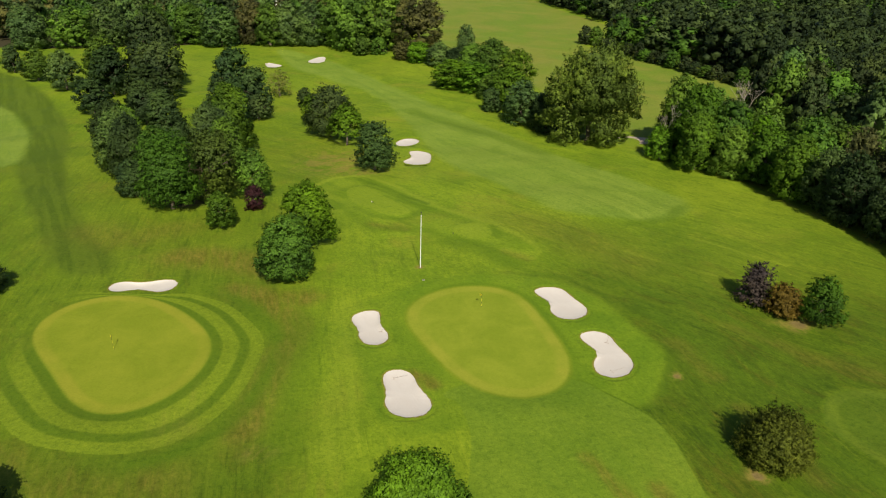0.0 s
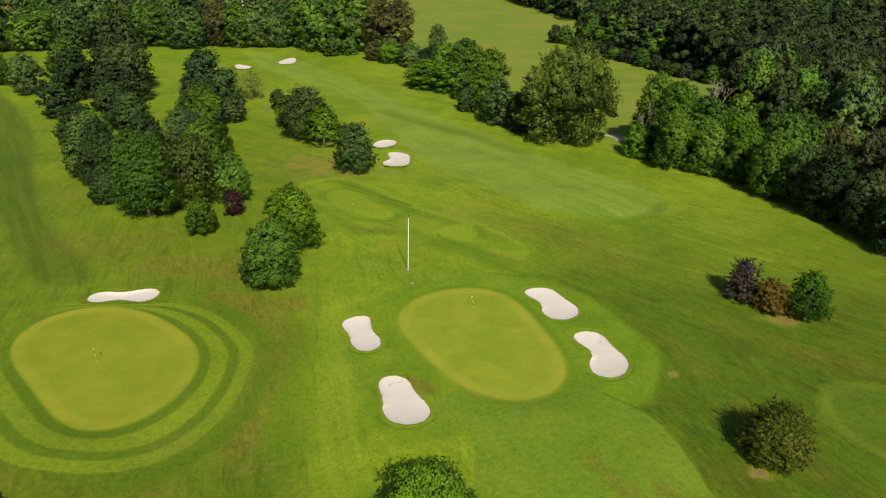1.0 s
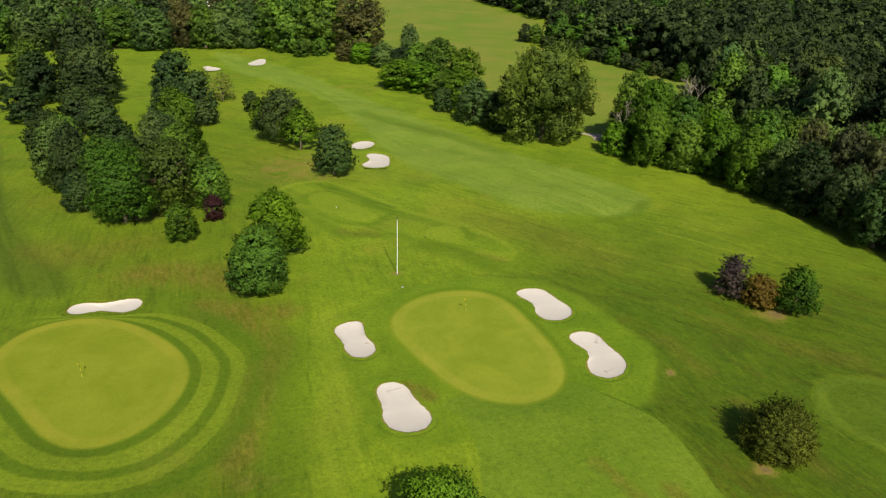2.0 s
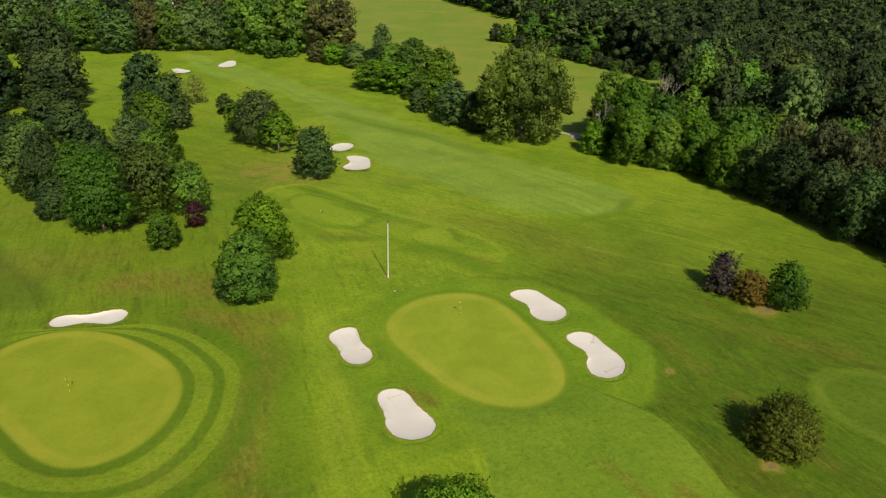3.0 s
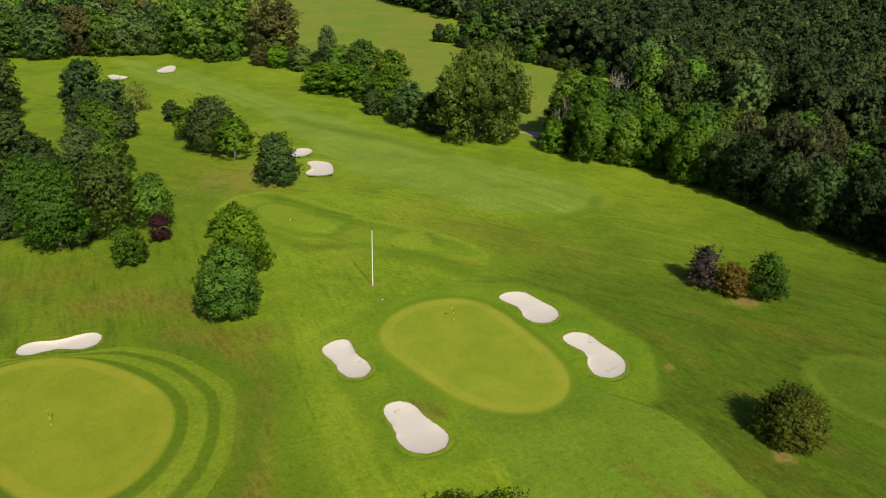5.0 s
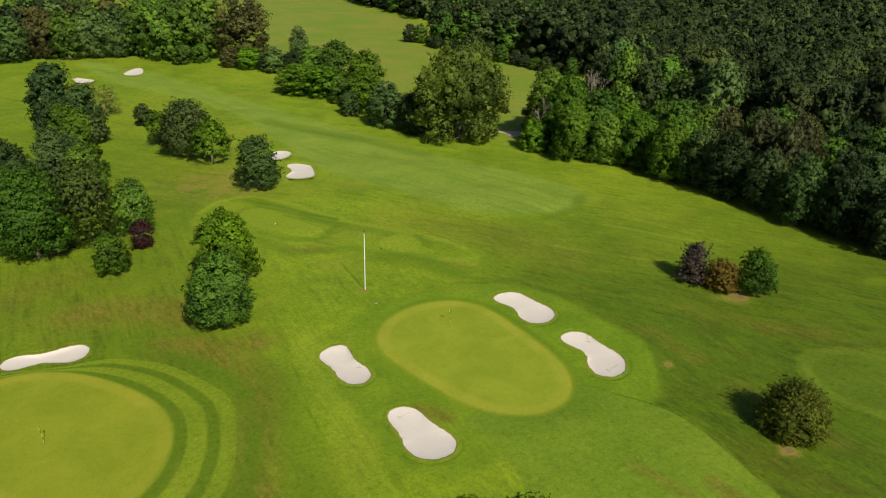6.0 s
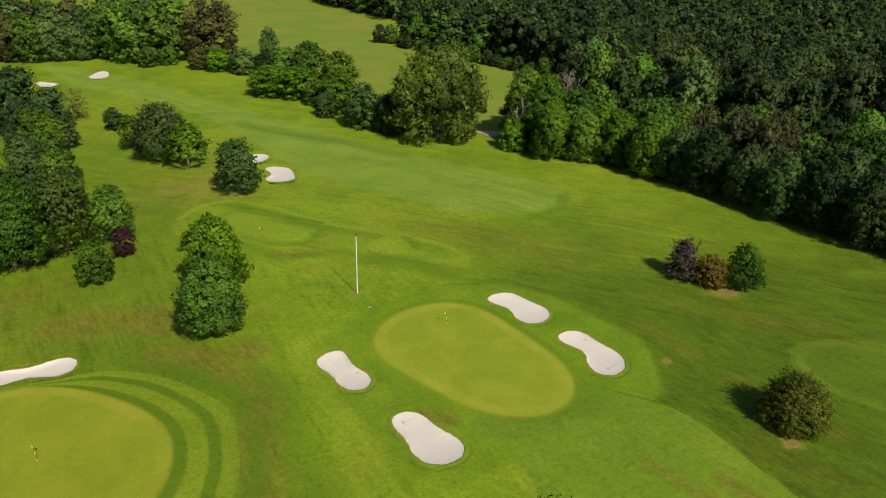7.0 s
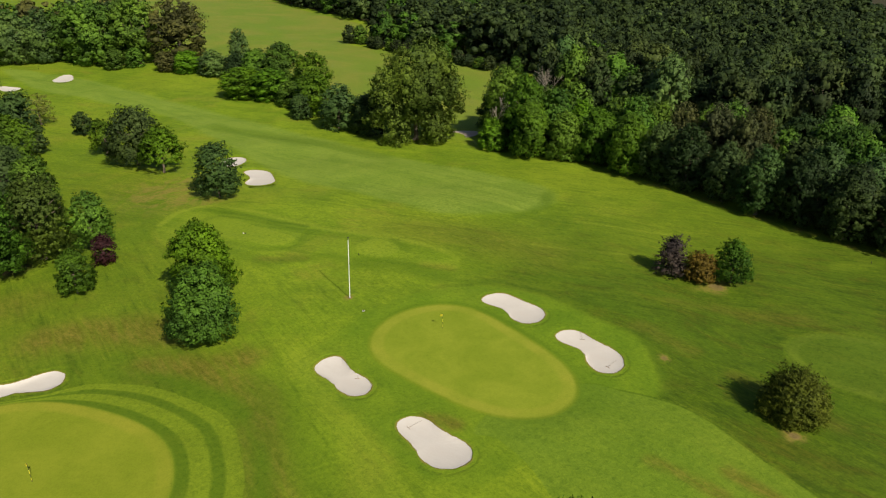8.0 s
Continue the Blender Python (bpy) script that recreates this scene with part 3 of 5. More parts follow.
def turf(x, y):
    """How the turf is kept at each place: distances to the mown outlines, worn patches, long rough with edge dimming.
    """
    fields = {}
    for name, group in (("green", GREENS), ("fairway", FAIRWAYS), ("tee", TEES), ("bank", [BANK]), ("strip", [STRIP]), ("semi", [SEMI]), ("wood", WOODS), ("meadow", [MEADOW]), ("bunker", BUNKERS)):
        d = np.full(x.shape, 60.0)
        for line in group:
            d = np.minimum(d, distance(x, y, loop(line)))
        fields[name] = d
    d_in = distance(x, y, loop(GREENS[1]))
    d_out = distance(x, y, loop(RING))
    ring = np.where(d_in < 0, 0.0, np.where(d_out > 0, 1.05, d_in / np.maximum(d_in - d_out, 1e-6)))
    fields["ring"] = np.where(np.minimum(d_in, d_out) >= 59, 1.05, ring)
    fields["ringmask"] = np.clip((x + 58) / 8, 0.25, 1) * np.clip((96 - y) / 4, 0, 1)
    worn = np.zeros_like(x)
    for wx, wy, rx, ry in ((-28, 167, 11, 14), (-23, 160, 9, 7), (50.5, 87.6, 4.0, 1.5), (28.2, 72.3, 0.9, 0.9), (-19, 56, 2, 1.5)):
        worn = np.maximum(worn, np.exp(-((x - wx) / rx) ** 2 - ((y - wy) / ry) ** 2))
    for wx, wy, r in ((-27, 166, 11), (-24, 176, 6)):    # thin turf
        worn = np.maximum(worn, 1.22 * np.exp(-((x - wx) / r) ** 2 - ((y - wy) / r) ** 2))
    for wx, wy, r in ((-4.6, 102.4, 0.75), (50.3, 87.6, 2.0), (28.2, 72.3, 0.8), (30.9, 54.3, 1.1)):    # bare earth
        worn = np.maximum(worn, 2.0 * np.exp(-((x - wx) / r) ** 2 - ((y - wy) / r) ** 2))
    dry_edge = np.exp(-((fields["wood"] - 1.2) / 1.1) ** 2) * np.clip((x - 60) / 8, 0, 1) * np.clip((172 - y) / 10, 0, 1)
    fields["worn"] = np.maximum(worn, dry_edge)
    # long rough: right up to the mown edges towards the wood, thinner elsewhere; also carries the view's edge dimming
    off_mown = np.clip((fields["semi"] + 1.0) / 2.4, 0, 1) * np.clip(distance(x, y, loop(FAIRWAYS[0])) / 0.3, 0, 1) * np.clip(distance(x, y, loop(FAIRWAYS[3])) / 0.4, 0.6, 1) * np.clip(distance(x, y, loop(FAIRWAYS[1])) / 3, 0, 1)
    rank_dim = off_mown * np.clip((x - 6) / 14, 0, 1) * np.interp(y, (40, 80, 105, 130, 160), (1.0, 0.9, 0.5, 0.25, 0.1))
    rank_dim = np.maximum(rank_dim, off_mown * np.clip((-16 - x) / 12, 0, 1) * np.interp(y, (40, 60, 95, 120, 150, 260), (0.8, 0.55, 0.5, 0.45, 0.4, 0.2)))
    rank_dim = np.maximum(rank_dim, off_mown * np.clip((66 - y) / 10, 0, 1) * np.clip((-10 - x) / 8, 0, 1) * 0.6)
    fields["rank_dim"] = rank_dim
    fields["darkened"] = np.maximum(marks(x, y, DARK_LINES), np.exp(-((d_out - 1.6) / 1.5) ** 2) * np.clip((x + 40) / 8, 0, 1))
    d_green = distance(x, y, loop(GREENS[0]))
    fields["darkened"] = np.maximum(fields["darkened"], 0.75 * np.exp(-((d_green - 0.75) / 0.5) ** 2) * np.clip((x + y - 88) / 8, 0, 1))
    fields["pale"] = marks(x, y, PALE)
    fields["brown"] = marks(x, y, BROWN)
    return fields


def ground():
    """One sheet of turf that reaches the horizon, dense where the course is played."""
    def axis(a, b, c, d, fine, mid, far):
        inner = np.arange(a, b, fine)
        left = np.arange(c, a, mid)
        right = np.arange(b, d + mid, mid)
        grow = np.cumsum(mid * 1.35 ** np.arange(1, 26))
        grow = grow[grow < far]
        return np.concatenate([(left[0] - grow)[::-1], left, inner, right, right[-1] + grow])
    xs = axis(-64.0, 62.0, -170.0, 150.0, 0.5, 2.0, 3500)
    ys = axis(44.0, 158.0, 0.0, 420.0, 0.5, 2.0, 3500)
    X, Y = np.meshgrid(xs, ys)
    x, y = X.ravel(), Y.ravel()
    z = land(x, y)
    rng = np.random.default_rng(4)
    swell = np.zeros_like(x)
    for _ in range(14):                       # low swells of the turf
        a, w, ph = rng.uniform(0, math.tau), rng.uniform(9, 34), rng.uniform(0, math.tau)
        swell += 0.006 * w * np.sin((x * math.cos(a) + y * math.sin(a)) * math.tau / w + ph)
    fields = turf(x, y)
    flat = np.clip(fields["green"] / 4, 0, 1) * np.clip((fields["bunker"] - 1) / 5, 0, 1)
    z = z + swell * flat * 0.45
    z = z + 0.14 * (1 - np.clip((fields["tee"] + 0.5) / 2.0, 0, 1))
    b = fields["bunker"]
    z = z - 1.3 * np.clip((0.28 - b) / 0.45, 0, 1)
    nx, ny = len(xs), len(ys)
    idx = np.arange(nx * ny).reshape(ny, nx)
    faces = np.stack([idx[:-1, :-1], idx[:-1, 1:], idx[1:, 1:], idx[1:, :-1]], -1).reshape(-1, 4)
    me = grid_mesh("ground", np.stack([x, y, z], 1), faces, GRASS, True)
    for name in TURF:
        a = me.attributes.new(name, "FLOAT", "POINT")
        a.data.foreach_set("value", fields[name].astype(np.float32))
    return tagged(new("ground", me), "mown golf course turf with greens, fairways and worn rough", "ground", kind="structure")


def grid_mesh(name, verts, faces, material, smooth=False, normals=None):
    """A mesh from arrays of vertices and equal-sided faces, and of rounded normals where leaves make up a soft surface."""
    me = bpy.data.meshes.new(name)
    n, s = faces.shape
    me.vertices.add(len(verts))
    me.vertices.foreach_set("co", np.asarray(verts, np.float32).ravel())
    me.loops.add(n * s)
    me.loops.foreach_set("vertex_index", faces.astype(np.int32).ravel())
    me.polygons.add(n)
    me.polygons.foreach_set("loop_start", np.arange(0, n * s, s, dtype=np.int32))
    me.polygons.foreach_set("use_smooth", np.full(n, smooth or normals is not None))
    me.materials.append(material)
    if normals is not None:
        a = me.attributes.new("custom_normal", "FLOAT_VECTOR", "POINT")
        a.data.foreach_set("vector", np.asarray(normals, np.float32).ravel())
    me.update(calc_edges=True)
    return me


def part(name, data, parent, label="", material=None):
    """One mesh under a thing; data is a mesh or a bmesh."""
    if isinstance(data, bmesh.types.BMesh):
        me = bpy.data.meshes.new(name)
        data.to_mesh(me)
        data.free()
        me.materials.append(material)
        data = me
    ob = new(name, data)
    ob.parent = parent
    return tagged(ob, label)


def thing(name, x, y, label, category, group="", up=0.0):
    ob = new(name)
    ob.location = (x, y, at(x, y, up))
    return tagged(ob, label, category, group)


ground()

# ---- bunkers ----


def bunker(points, label):
    """A sand hollow with a turf lip; rings from the lip down to the floor."""
    line = loop(points)
    mid = line.mean(0)
    ob = thing("bunker", mid[0], mid[1], label, "sand bunker", "bunkers on the course")
    z0 = ob.location.z
    nrm = np.roll(line, -1, 0) - np.roll(line, 1, 0)
    nrm = np.stack([nrm[:, 1], -nrm[:, 0]], 1) / (np.linalg.norm(nrm, axis=1)[:, None] + 1e-9)
    if ((line - mid) * nrm).sum() < 0:
        nrm = -nrm
    rng = np.random.default_rng(len(points))
    wob = np.convolve(np.tile(rng.normal(0, 0.04, len(line)), 3), np.ones(3) / 3, "same")[len(line):2 * len(line), None]
    edge = line + nrm * wob
    spine = mid + (line - mid) * 0.12

    def ringz(pts, dz):
        return np.column_stack([pts - mid, land(pts[:, 0], pts[:, 1]) + dz - z0])
    rings = []
    for f, dz in ((0.0, -0.02), (0.08, -0.10), (0.25, -0.22), (0.6, -0.32), (1.0, -0.34)):
        rings.append(ringz(edge * (1 - f) + spine * f, dz))
    n = len(line)
    v = np.concatenate(rings)
    i = np.arange(n)
    j = (i + 1) % n
    q = np.concatenate([np.stack([k * n + i, k * n + j, (k + 1) * n + j, (k + 1) * n + i], 1) for k in range(len(rings) - 1)])
    sand = grid_mesh("sand", v, q, SAND, True)
    part("sand", sand, ob, "raked pale cream sand")
    b = bmesh.new()
    b.faces.new([b.verts.new(p) for p in rings[-1]])
    part("sand_floor", b, ob, "", SAND)
    lip = [ringz(edge + nrm * 0.75, -0.004), ringz(edge + nrm * 0.32, 0.006), ringz(edge + nrm * 0.10, 0.012), ringz(edge - nrm * 0.02, 0.008), ringz(edge - nrm * 0.03, -0.30)]
    v = np.concatenate(lip)
    q = np.concatenate([np.stack([k * n + i, k * n + j, (k + 1) * n + j, (k + 1) * n + i], 1) for k in range(len(lip) - 1)])
    lip_mesh = grid_mesh("lip", v, q, GRASS, True)
    fields = turf(v[:, 0] + mid[0], v[:, 1] + mid[1])
    fields["worn"] = np.maximum(fields["worn"], np.repeat((0.0, 0.1, 1.0, 1.5, 1.6), n))
    for name in TURF:
        a = lip_mesh.attributes.new(name, "FLOAT", "POINT")
        a.data.foreach_set("value", fields[name].astype(np.float32))
    part("lip", lip_mesh, ob, "rough turf lip")
    return ob


for spot, outline in enumerate(BUNKERS):
    bunker(outline, "pale sand bunker beside the fairway" if spot > 4 else "pale cream sand bunker with turf lip beside green")

# ---- trees ----


def lobes(rng, height, radius, shape, count, bare=0.12, lobe=1.0):
    """Centres and radii of the leaf clumps of a crown."""
    out = []
    for i in range(count):
        u = (i + rng.uniform(0.2, 0.8)) / count
        f = bare + (1 - bare) * u                     # height share
        s = (f - bare) / (1 - bare)
        if shape == "round":
            prof = math.sin(math.pi * min(1.0, 0.20 + 0.80 * s) ** 0.9) ** 0.6
        elif shape == "dome":
            prof = math.sqrt(max(0.0, 1 - s ** 2.4)) * (0.86 + 0.14 * s)
        elif shape == "umbrella":
            prof = (0.74 + 0.26 * min(1.0, s / 0.5)) * math.sqrt(max(0.0, 1 - max(0.0, (s - 0.45) / 0.55) ** 2.2))
        elif shape == "skirt":
            prof = math.sqrt(max(0.0, 1 - s ** 1.7)) * min(1.0, 0.62 + 1.7 * s)
        elif shape == "cone":
            prof = (1 - s) ** 0.8 * 0.95 + 0.06
        else:                                          # tall
            prof = math.sin(math.pi * (0.12 + 0.88 * s)) ** 0.55
        a = i * 2.39996 + rng.uniform(-0.5, 0.5)
        d = radius * prof * rng.uniform(0.62, 0.86)
        r = radius * lobe * rng.uniform(0.18, 0.36) * (0.6 + 0.4 * prof)
        out.append((d * math.cos(a), d * math.sin(a), max(height * f - r * 0.9, height * bare + r * 0.8), r))
    for _ in range(count // 4):                        # inside
        s = rng.uniform(0.15, 0.8)
        out.append((rng.uniform(-0.3, 0.3) * radius, rng.uniform(-0.3, 0.3) * radius, height * (bare + (1 - bare) * s), radius * 0.42))
    return np.array(out)


def heart():
    """The twenty-sided ball at the heart of a leaf clump."""
    b = bmesh.new()
    bmesh.ops.create_icosphere(b, subdivisions=1, radius=1)
    b.verts.ensure_lookup_table()
    made = np.array([v.co[:] for v in b.verts]), np.array([[v.index for v in f.verts] for f in b.faces])
    b.free()
    return made


HEART = heart()


def crown_arrays(seed, height, radius, shape="round", count=46, leaves=5000, leaf=0.3, droop=0.0, bare=0.12, ragged=0.11, core=0.55, spray=10, spread=0.22, spike=0.0, quads=False, lobe=1.0, neat=0.0, calm=0.0):
    """Vertices, triangles and normals of a crown: clumps made of sprays of small leaves round a clump heart."""
    rng = np.random.default_rng(seed)
    lo = lobes(rng, height, radius, shape, count, bare, lobe)
    sv, sf = HEART
    v, f, nrm, base = [], [], [], 0
    for x, y, z, r in lo:
        nrm.append(sv)
        jit = 1 + rng.normal(0, 0.10, (len(sv), 1))
        v.append(sv * jit * r * core * (1, 1, 0.85) + (x, y, z))
        f.append(sf + base)
        base += len(sv)
    w = lo[:, 3] ** 2
    n_spray = max(1, leaves // spray)
    leaves = n_spray * spray
    pick = rng.choice(len(lo), n_spray, p=w / w.sum())
    c, r = lo[pick, :3], lo[pick, 3:4]
    n = rng.normal(size=(n_spray, 3))
    n /= np.linalg.norm(n, axis=1)[:, None]
    out = c - (0, 0, height * 0.42)
    out = out / (np.linalg.norm(out, axis=1)[:, None] + 1e-6)
    n = n + out * 0.7 + (0, 0, 0.1)
    n /= np.linalg.norm(n, axis=1)[:, None]
    tip = c + n * r * (0.90 + np.clip(rng.normal(0, ragged, (n_spray, 1)), -0.5, 1.6 * ragged)) * (1, 1, 0.9)
    tip, n = np.repeat(tip, spray, 0), np.repeat(n, spray, 0)
    off = np.clip(rng.normal(size=(leaves, 3)), -1.7, 1.7) * spread * np.repeat(rng.uniform(0.7, 1.35, (n_spray, 1)), spray, 0) * (1, 1, 0.7)
    if droop > 0:
        off[:, :2] *= 0.55
        off[:, 2] = -np.abs(off[:, 2]) * (1 + 2.2 * droop)
    along = rng.random((leaves, 1))
    p = tip + off * (1 - 0.5 * spike) + n * spike * along * 0.9
    p[:, 2] = np.maximum(p[:, 2], height * bare * 0.75 + 0.4 * rng.random(leaves))
    face = n * (1.0 + neat) + off / (spread + 1e-6) * 0.3 + rng.normal(0, 0.7, (leaves, 3)) + (0, 0, 0.2)
    face /= np.linalg.norm(face, axis=1)[:, None] + 1e-9
    t = np.cross(face, rng.normal(size=(leaves, 3)))
    if spike > 0:
        t = t + 0.5 * spike * n
    t /= np.linalg.norm(t, axis=1)[:, None] + 1e-9
    s = np.cross(face, t)
    k = leaf * rng.uniform(0.65, 1.3, (leaves, 1))
    long, wide, bend = t * k * (0.75 + 0.5 * spike), s * k * (0.55 - 0.2 * spike), face * k * 0.15
    if quads:
        shape_v = [p - long - bend, p + wide * 0.9 + bend * 0.4, p + long - bend, p - wide + bend * 0.4]
        i = base + np.arange(leaves)[:, None] * 4
        f.append(np.concatenate([i + (0, 2, 1), i + (0, 3, 2)]))
    else:
        shape_v = [p - long - wide * 0.8, p + wide * 1.2 - long * 0.1, p + long * 1.1 - wide * 0.3]
        i = base + np.arange(leaves)[:, None] * 3
        f.append(i + (0, 2, 1))
    v.append(np.stack(shape_v, 1).reshape(-1, 3))
    soft_n = 0.6 * n + np.repeat(out * (0.3 + 0.5 * calm) + rng.normal(0, 0.42 - 0.27 * calm, (n_spray, 3)), spray, 0) + 0.2 * off / (spread + 1e-6) + (0.75 - 0.5 * calm) * face
    soft_n /= np.linalg.norm(soft_n, axis=1)[:, None]
    nrm.append(np.repeat(soft_n, len(shape_v), 0))
    return np.concatenate(v), np.concatenate(f), np.concatenate(nrm)


def limb(b, p, q, r0, r1, sides=7):
    """A tapered length of wood between two points."""
    p, q = Vector(p), Vector(q)
    axis = (q - p).normalized()
    side = axis.cross(Vector((0.3, 0.9, 0.2))).normalized()
    up = axis.cross(side)
    rings = []
    for c, r in ((p, r0), ((p + q) / 2 + side * r0 * 0.3, (r0 + r1) / 2), (q, r1)):
        rings.append([b.verts.new(c + (side * math.cos(k * math.tau / sides) + up * math.sin(k * math.tau / sides)) * r) for k in range(sides)])
    for a, c in zip(rings, rings[1:]):
        for k in range(sides):
            b.faces.new((a[k], a[(k + 1) % sides], c[(k + 1) % sides], c[k]))


def trunk_bmesh(seed, height, radius, girth, bare):
    rng = random.Random(seed)
    b = bmesh.new()
    top = max(height * bare * 1.4, height * 0.3)
    limb(b, (0, 0, -0.4), (0, 0, 0.5), girth * 1.5, girth, 9)
    limb(b, (0, 0, 0.5), (rng.uniform(-0.2, 0.2), rng.uniform(-0.2, 0.2), top), girth, girth * 0.75, 9)
    limb(b, (0, 0, top), (0, 0, height * 0.8), girth * 0.75, girth * 0.15)
    for k in range(7):
        a, f = k * 2.4 + rng.uniform(-0.4, 0.4), rng.uniform(0.0, 0.5)
        z = top + (height * 0.75 - top) * f
        d = radius * (0.75 - 0.3 * f)
        limb(b, (0, 0, z), (d * math.cos(a), d * math.sin(a), z + height * rng.uniform(0.12, 0.25)), girth * 0.45, girth * 0.08, 5)
    return b


def tree(name, label, category, x, y, height, radius, leaf_kind, seed, shape="round", turn=0.0, girth=None, bare=0.12, trunk=True, group="", **more):
    """A tree: tapered trunk with limbs, and a crown of leaf clumps."""
    ob = thing(name, x, y, label, category, group)
    ob.rotation_euler = (0, 0, turn)
    v, f, nrm = crown_arrays(seed, height, radius, shape, bare=bare, **more)
    part("crown", grid_mesh("crown", v, f, LEAF[leaf_kind], normals=nrm), ob)
    if trunk:
        part("trunk", trunk_bmesh(seed, height, radius, girth or height * 0.025, bare), ob, "grey-brown bark", BARK)
    return ob


# single trees and shrubs on the course: plan, height, spread
tree("broadleaf_tree", "dense green broadleaf tree on short rough", "tree", -25.0, 97.5, 10.2, 5.0, "oak", 11, "dome", leaves=20000, leaf=0.20, spread=0.22, core=0.32, count=80, bare=0.17, quads=True, lobe=0.85, ragged=0.2, spike=0.15, calm=0.3)
tree("broadleaf_tree", "fresh green broadleaf tree behind a darker one", "tree", -24.2, 111.0, 11.6, 5.2, "lime", 12, "dome", leaves=20000, leaf=0.21, spread=0.22, core=0.32, count=84, bare=0.15, quads=True, lobe=0.8, ragged=0.22, spike=0.18, calm=0.5)
tree("broadleaf_tree", "small rounded green tree with bare trunk foot", "tree", -41.6, 118.3, 7.2, 2.7, "deep", 13, "round", leaves=11000, leaf=0.18, count=60, core=0.32, bare=0.17, lobe=0.8, ragged=0.3, spike=0.15, spread=0.16, quads=True, calm=0.5)
tree("purple_shrub", "dark purple-leaved shrub at the edge of trees", "shrub", -38.4, 129.0, 5.2, 1.9, "maroon", 14, "tall", leaves=4200, leaf=0.16, count=40, bare=0.03, ragged=0.5, spread=0.15, spike=0.48, lobe=0.7, calm=0.9)
tree("broadleaf_tree", "mid-green tree behind the purple shrub", "tree", -40.4, 137.0, 10.4, 4.0, "oak", 15, "skirt", leaves=10000, leaf=0.22, count=70, bare=0.15, ragged=0.3, lobe=0.8, spike=0.15, core=0.32, calm=0.9)
tree("weeping_tree", "weeping tree with drooping olive green twigs", "tree", -47.8, 135.5, 15.0, 6.0, "drape", 16, "dome", leaves=20000, leaf=0.22, count=100, droop=0.45, core=0.32, lobe=0.75, bare=0.08, spray=12, calm=0.9)
tree("broadleaf_tree", "broad green tree with low dark skirts", "tree", -54.3, 128.5, 15.0, 6.4, "deep", 17, "skirt", leaves=23000, leaf=0.23, core=0.32, spread=0.26, count=110, bare=0.14, ragged=0.3, lobe=0.75, spike=0.15, calm=0.9)
tree("broadleaf_tree", "dark round tree standing in short rough", "tree", -33.4, 194.5, 14.2, 7.7, "olive", 18, "dome", leaves=13000, leaf=0.29, count=70, bare=0.17, ragged=0.3, spread=0.30, lobe=0.85, spike=0.12, core=0.32, calm=0.9)
tree("broadleaf_tree", "lighter green tree in front of a darker one", "tree", -27.8, 186.0, 10.6, 5.3, "bright", 19, "round", leaves=10000, leaf=0.26, count=60, bare=0.28, ragged=0.3, lobe=0.85, spike=0.12, core=0.32, calm=0.9)
tree("broadleaf_tree", "small green tree at the flank of a darker one", "tree", -41.0, 208.5, 9.2, 4.0, "deep", 27, "dome", leaves=6000, leaf=0.27, count=40, bare=0.18, ragged=0.25, lobe=0.8, core=0.32, calm=0.9)
tree("broadleaf_tree", "small dark green tree on the fairway edge", "tree", -47.6, 231.5, 6.9, 3.4, "dark", 20, "skirt", lobe=0.8, leaves=4000, leaf=0.30, count=26, bare=0.14, core=0.32, ragged=0.25, calm=0.9)
tree("broadleaf_tree", "upright dark green tree beside sand bunkers", "tree", -17.6, 160.5, 11.4, 5.4, "dark", 21, "skirt", leaves=13000, leaf=0.24, count=80, bare=0.12, ragged=0.3, lobe=0.8, spike=0.15, core=0.32, calm=0.9)
tree("thorn_bush", "spreading olive brown bush with twiggy outline", "bush", 33.6, 57.3, 4.5, 4.0, "broom", 22, "dome", leaves=36000, leaf=0.125, count=120, core=0.5, lobe=0.62, ragged=0.34, bare=0.15, spike=0.7, spray=9, spread=0.14, quads=True, calm=0.3)
tree("purple_shrub", "dusky purple-grey pointed shrub", "shrub", 46.0, 93.6, 6.4, 2.8, "purple", 23, "cone", leaves=5500, leaf=0.17, count=56, ragged=0.6, bare=0.10, spike=0.60, spread=0.17, lobe=0.9, calm=0.3)
tree("brown_shrub", "low brown-leaved shrub between two taller ones", "shrub", 49.0, 90.3, 4.2, 2.9, "russet", 24, "dome", leaves=6000, leaf=0.18, count=50, lobe=0.8, spike=0.24, bare=0.09, ragged=0.3, spread=0.18, calm=0.3)
tree("broadleaf_tree", "small dark green tree beside brown shrub", "tree", 53.6, 88.2, 6.5, 3.2, "deep", 25, "round", leaves=9000, leaf=0.18, count=64, lobe=0.75, spike=0.24, bare=0.15, ragged=0.35, spread=0.19, core=0.32, calm=0.3)
tree("broadleaf_tree", "dense rounded green tree on the near rough", "tree", -2.4, 45.0, 8.4, 5.4, "bright", 26, "dome", leaves=26000, leaf=0.16, count=110, bare=0.12, ragged=0.1, spread=0.18, core=0.6, spray=10, lobe=0.85, quads=True, calm=0.3)

# ---- groves, hedge and wood ----
# tree patterns: built once at 15 m high and 6 m spread, then set out with their own size and turn
PATTERNS = {}


def pattern(key, leaf_kind, shape, seed, **more):
    v, f, nrm = crown_arrays(seed, 15.0, 6.0, shape, **more)
    crown = grid_mesh("crown", v, f, LEAF[leaf_kind], normals=nrm)
    b = trunk_bmesh(seed, 15.0, 6.0, 0.36, more.get("bare", 0.12))
    wood = bpy.data.meshes.new("trunk")
    b.to_mesh(wood)
    b.free()
    wood.materials.append(BARK)
    PATTERNS[key] = (crown, wood)


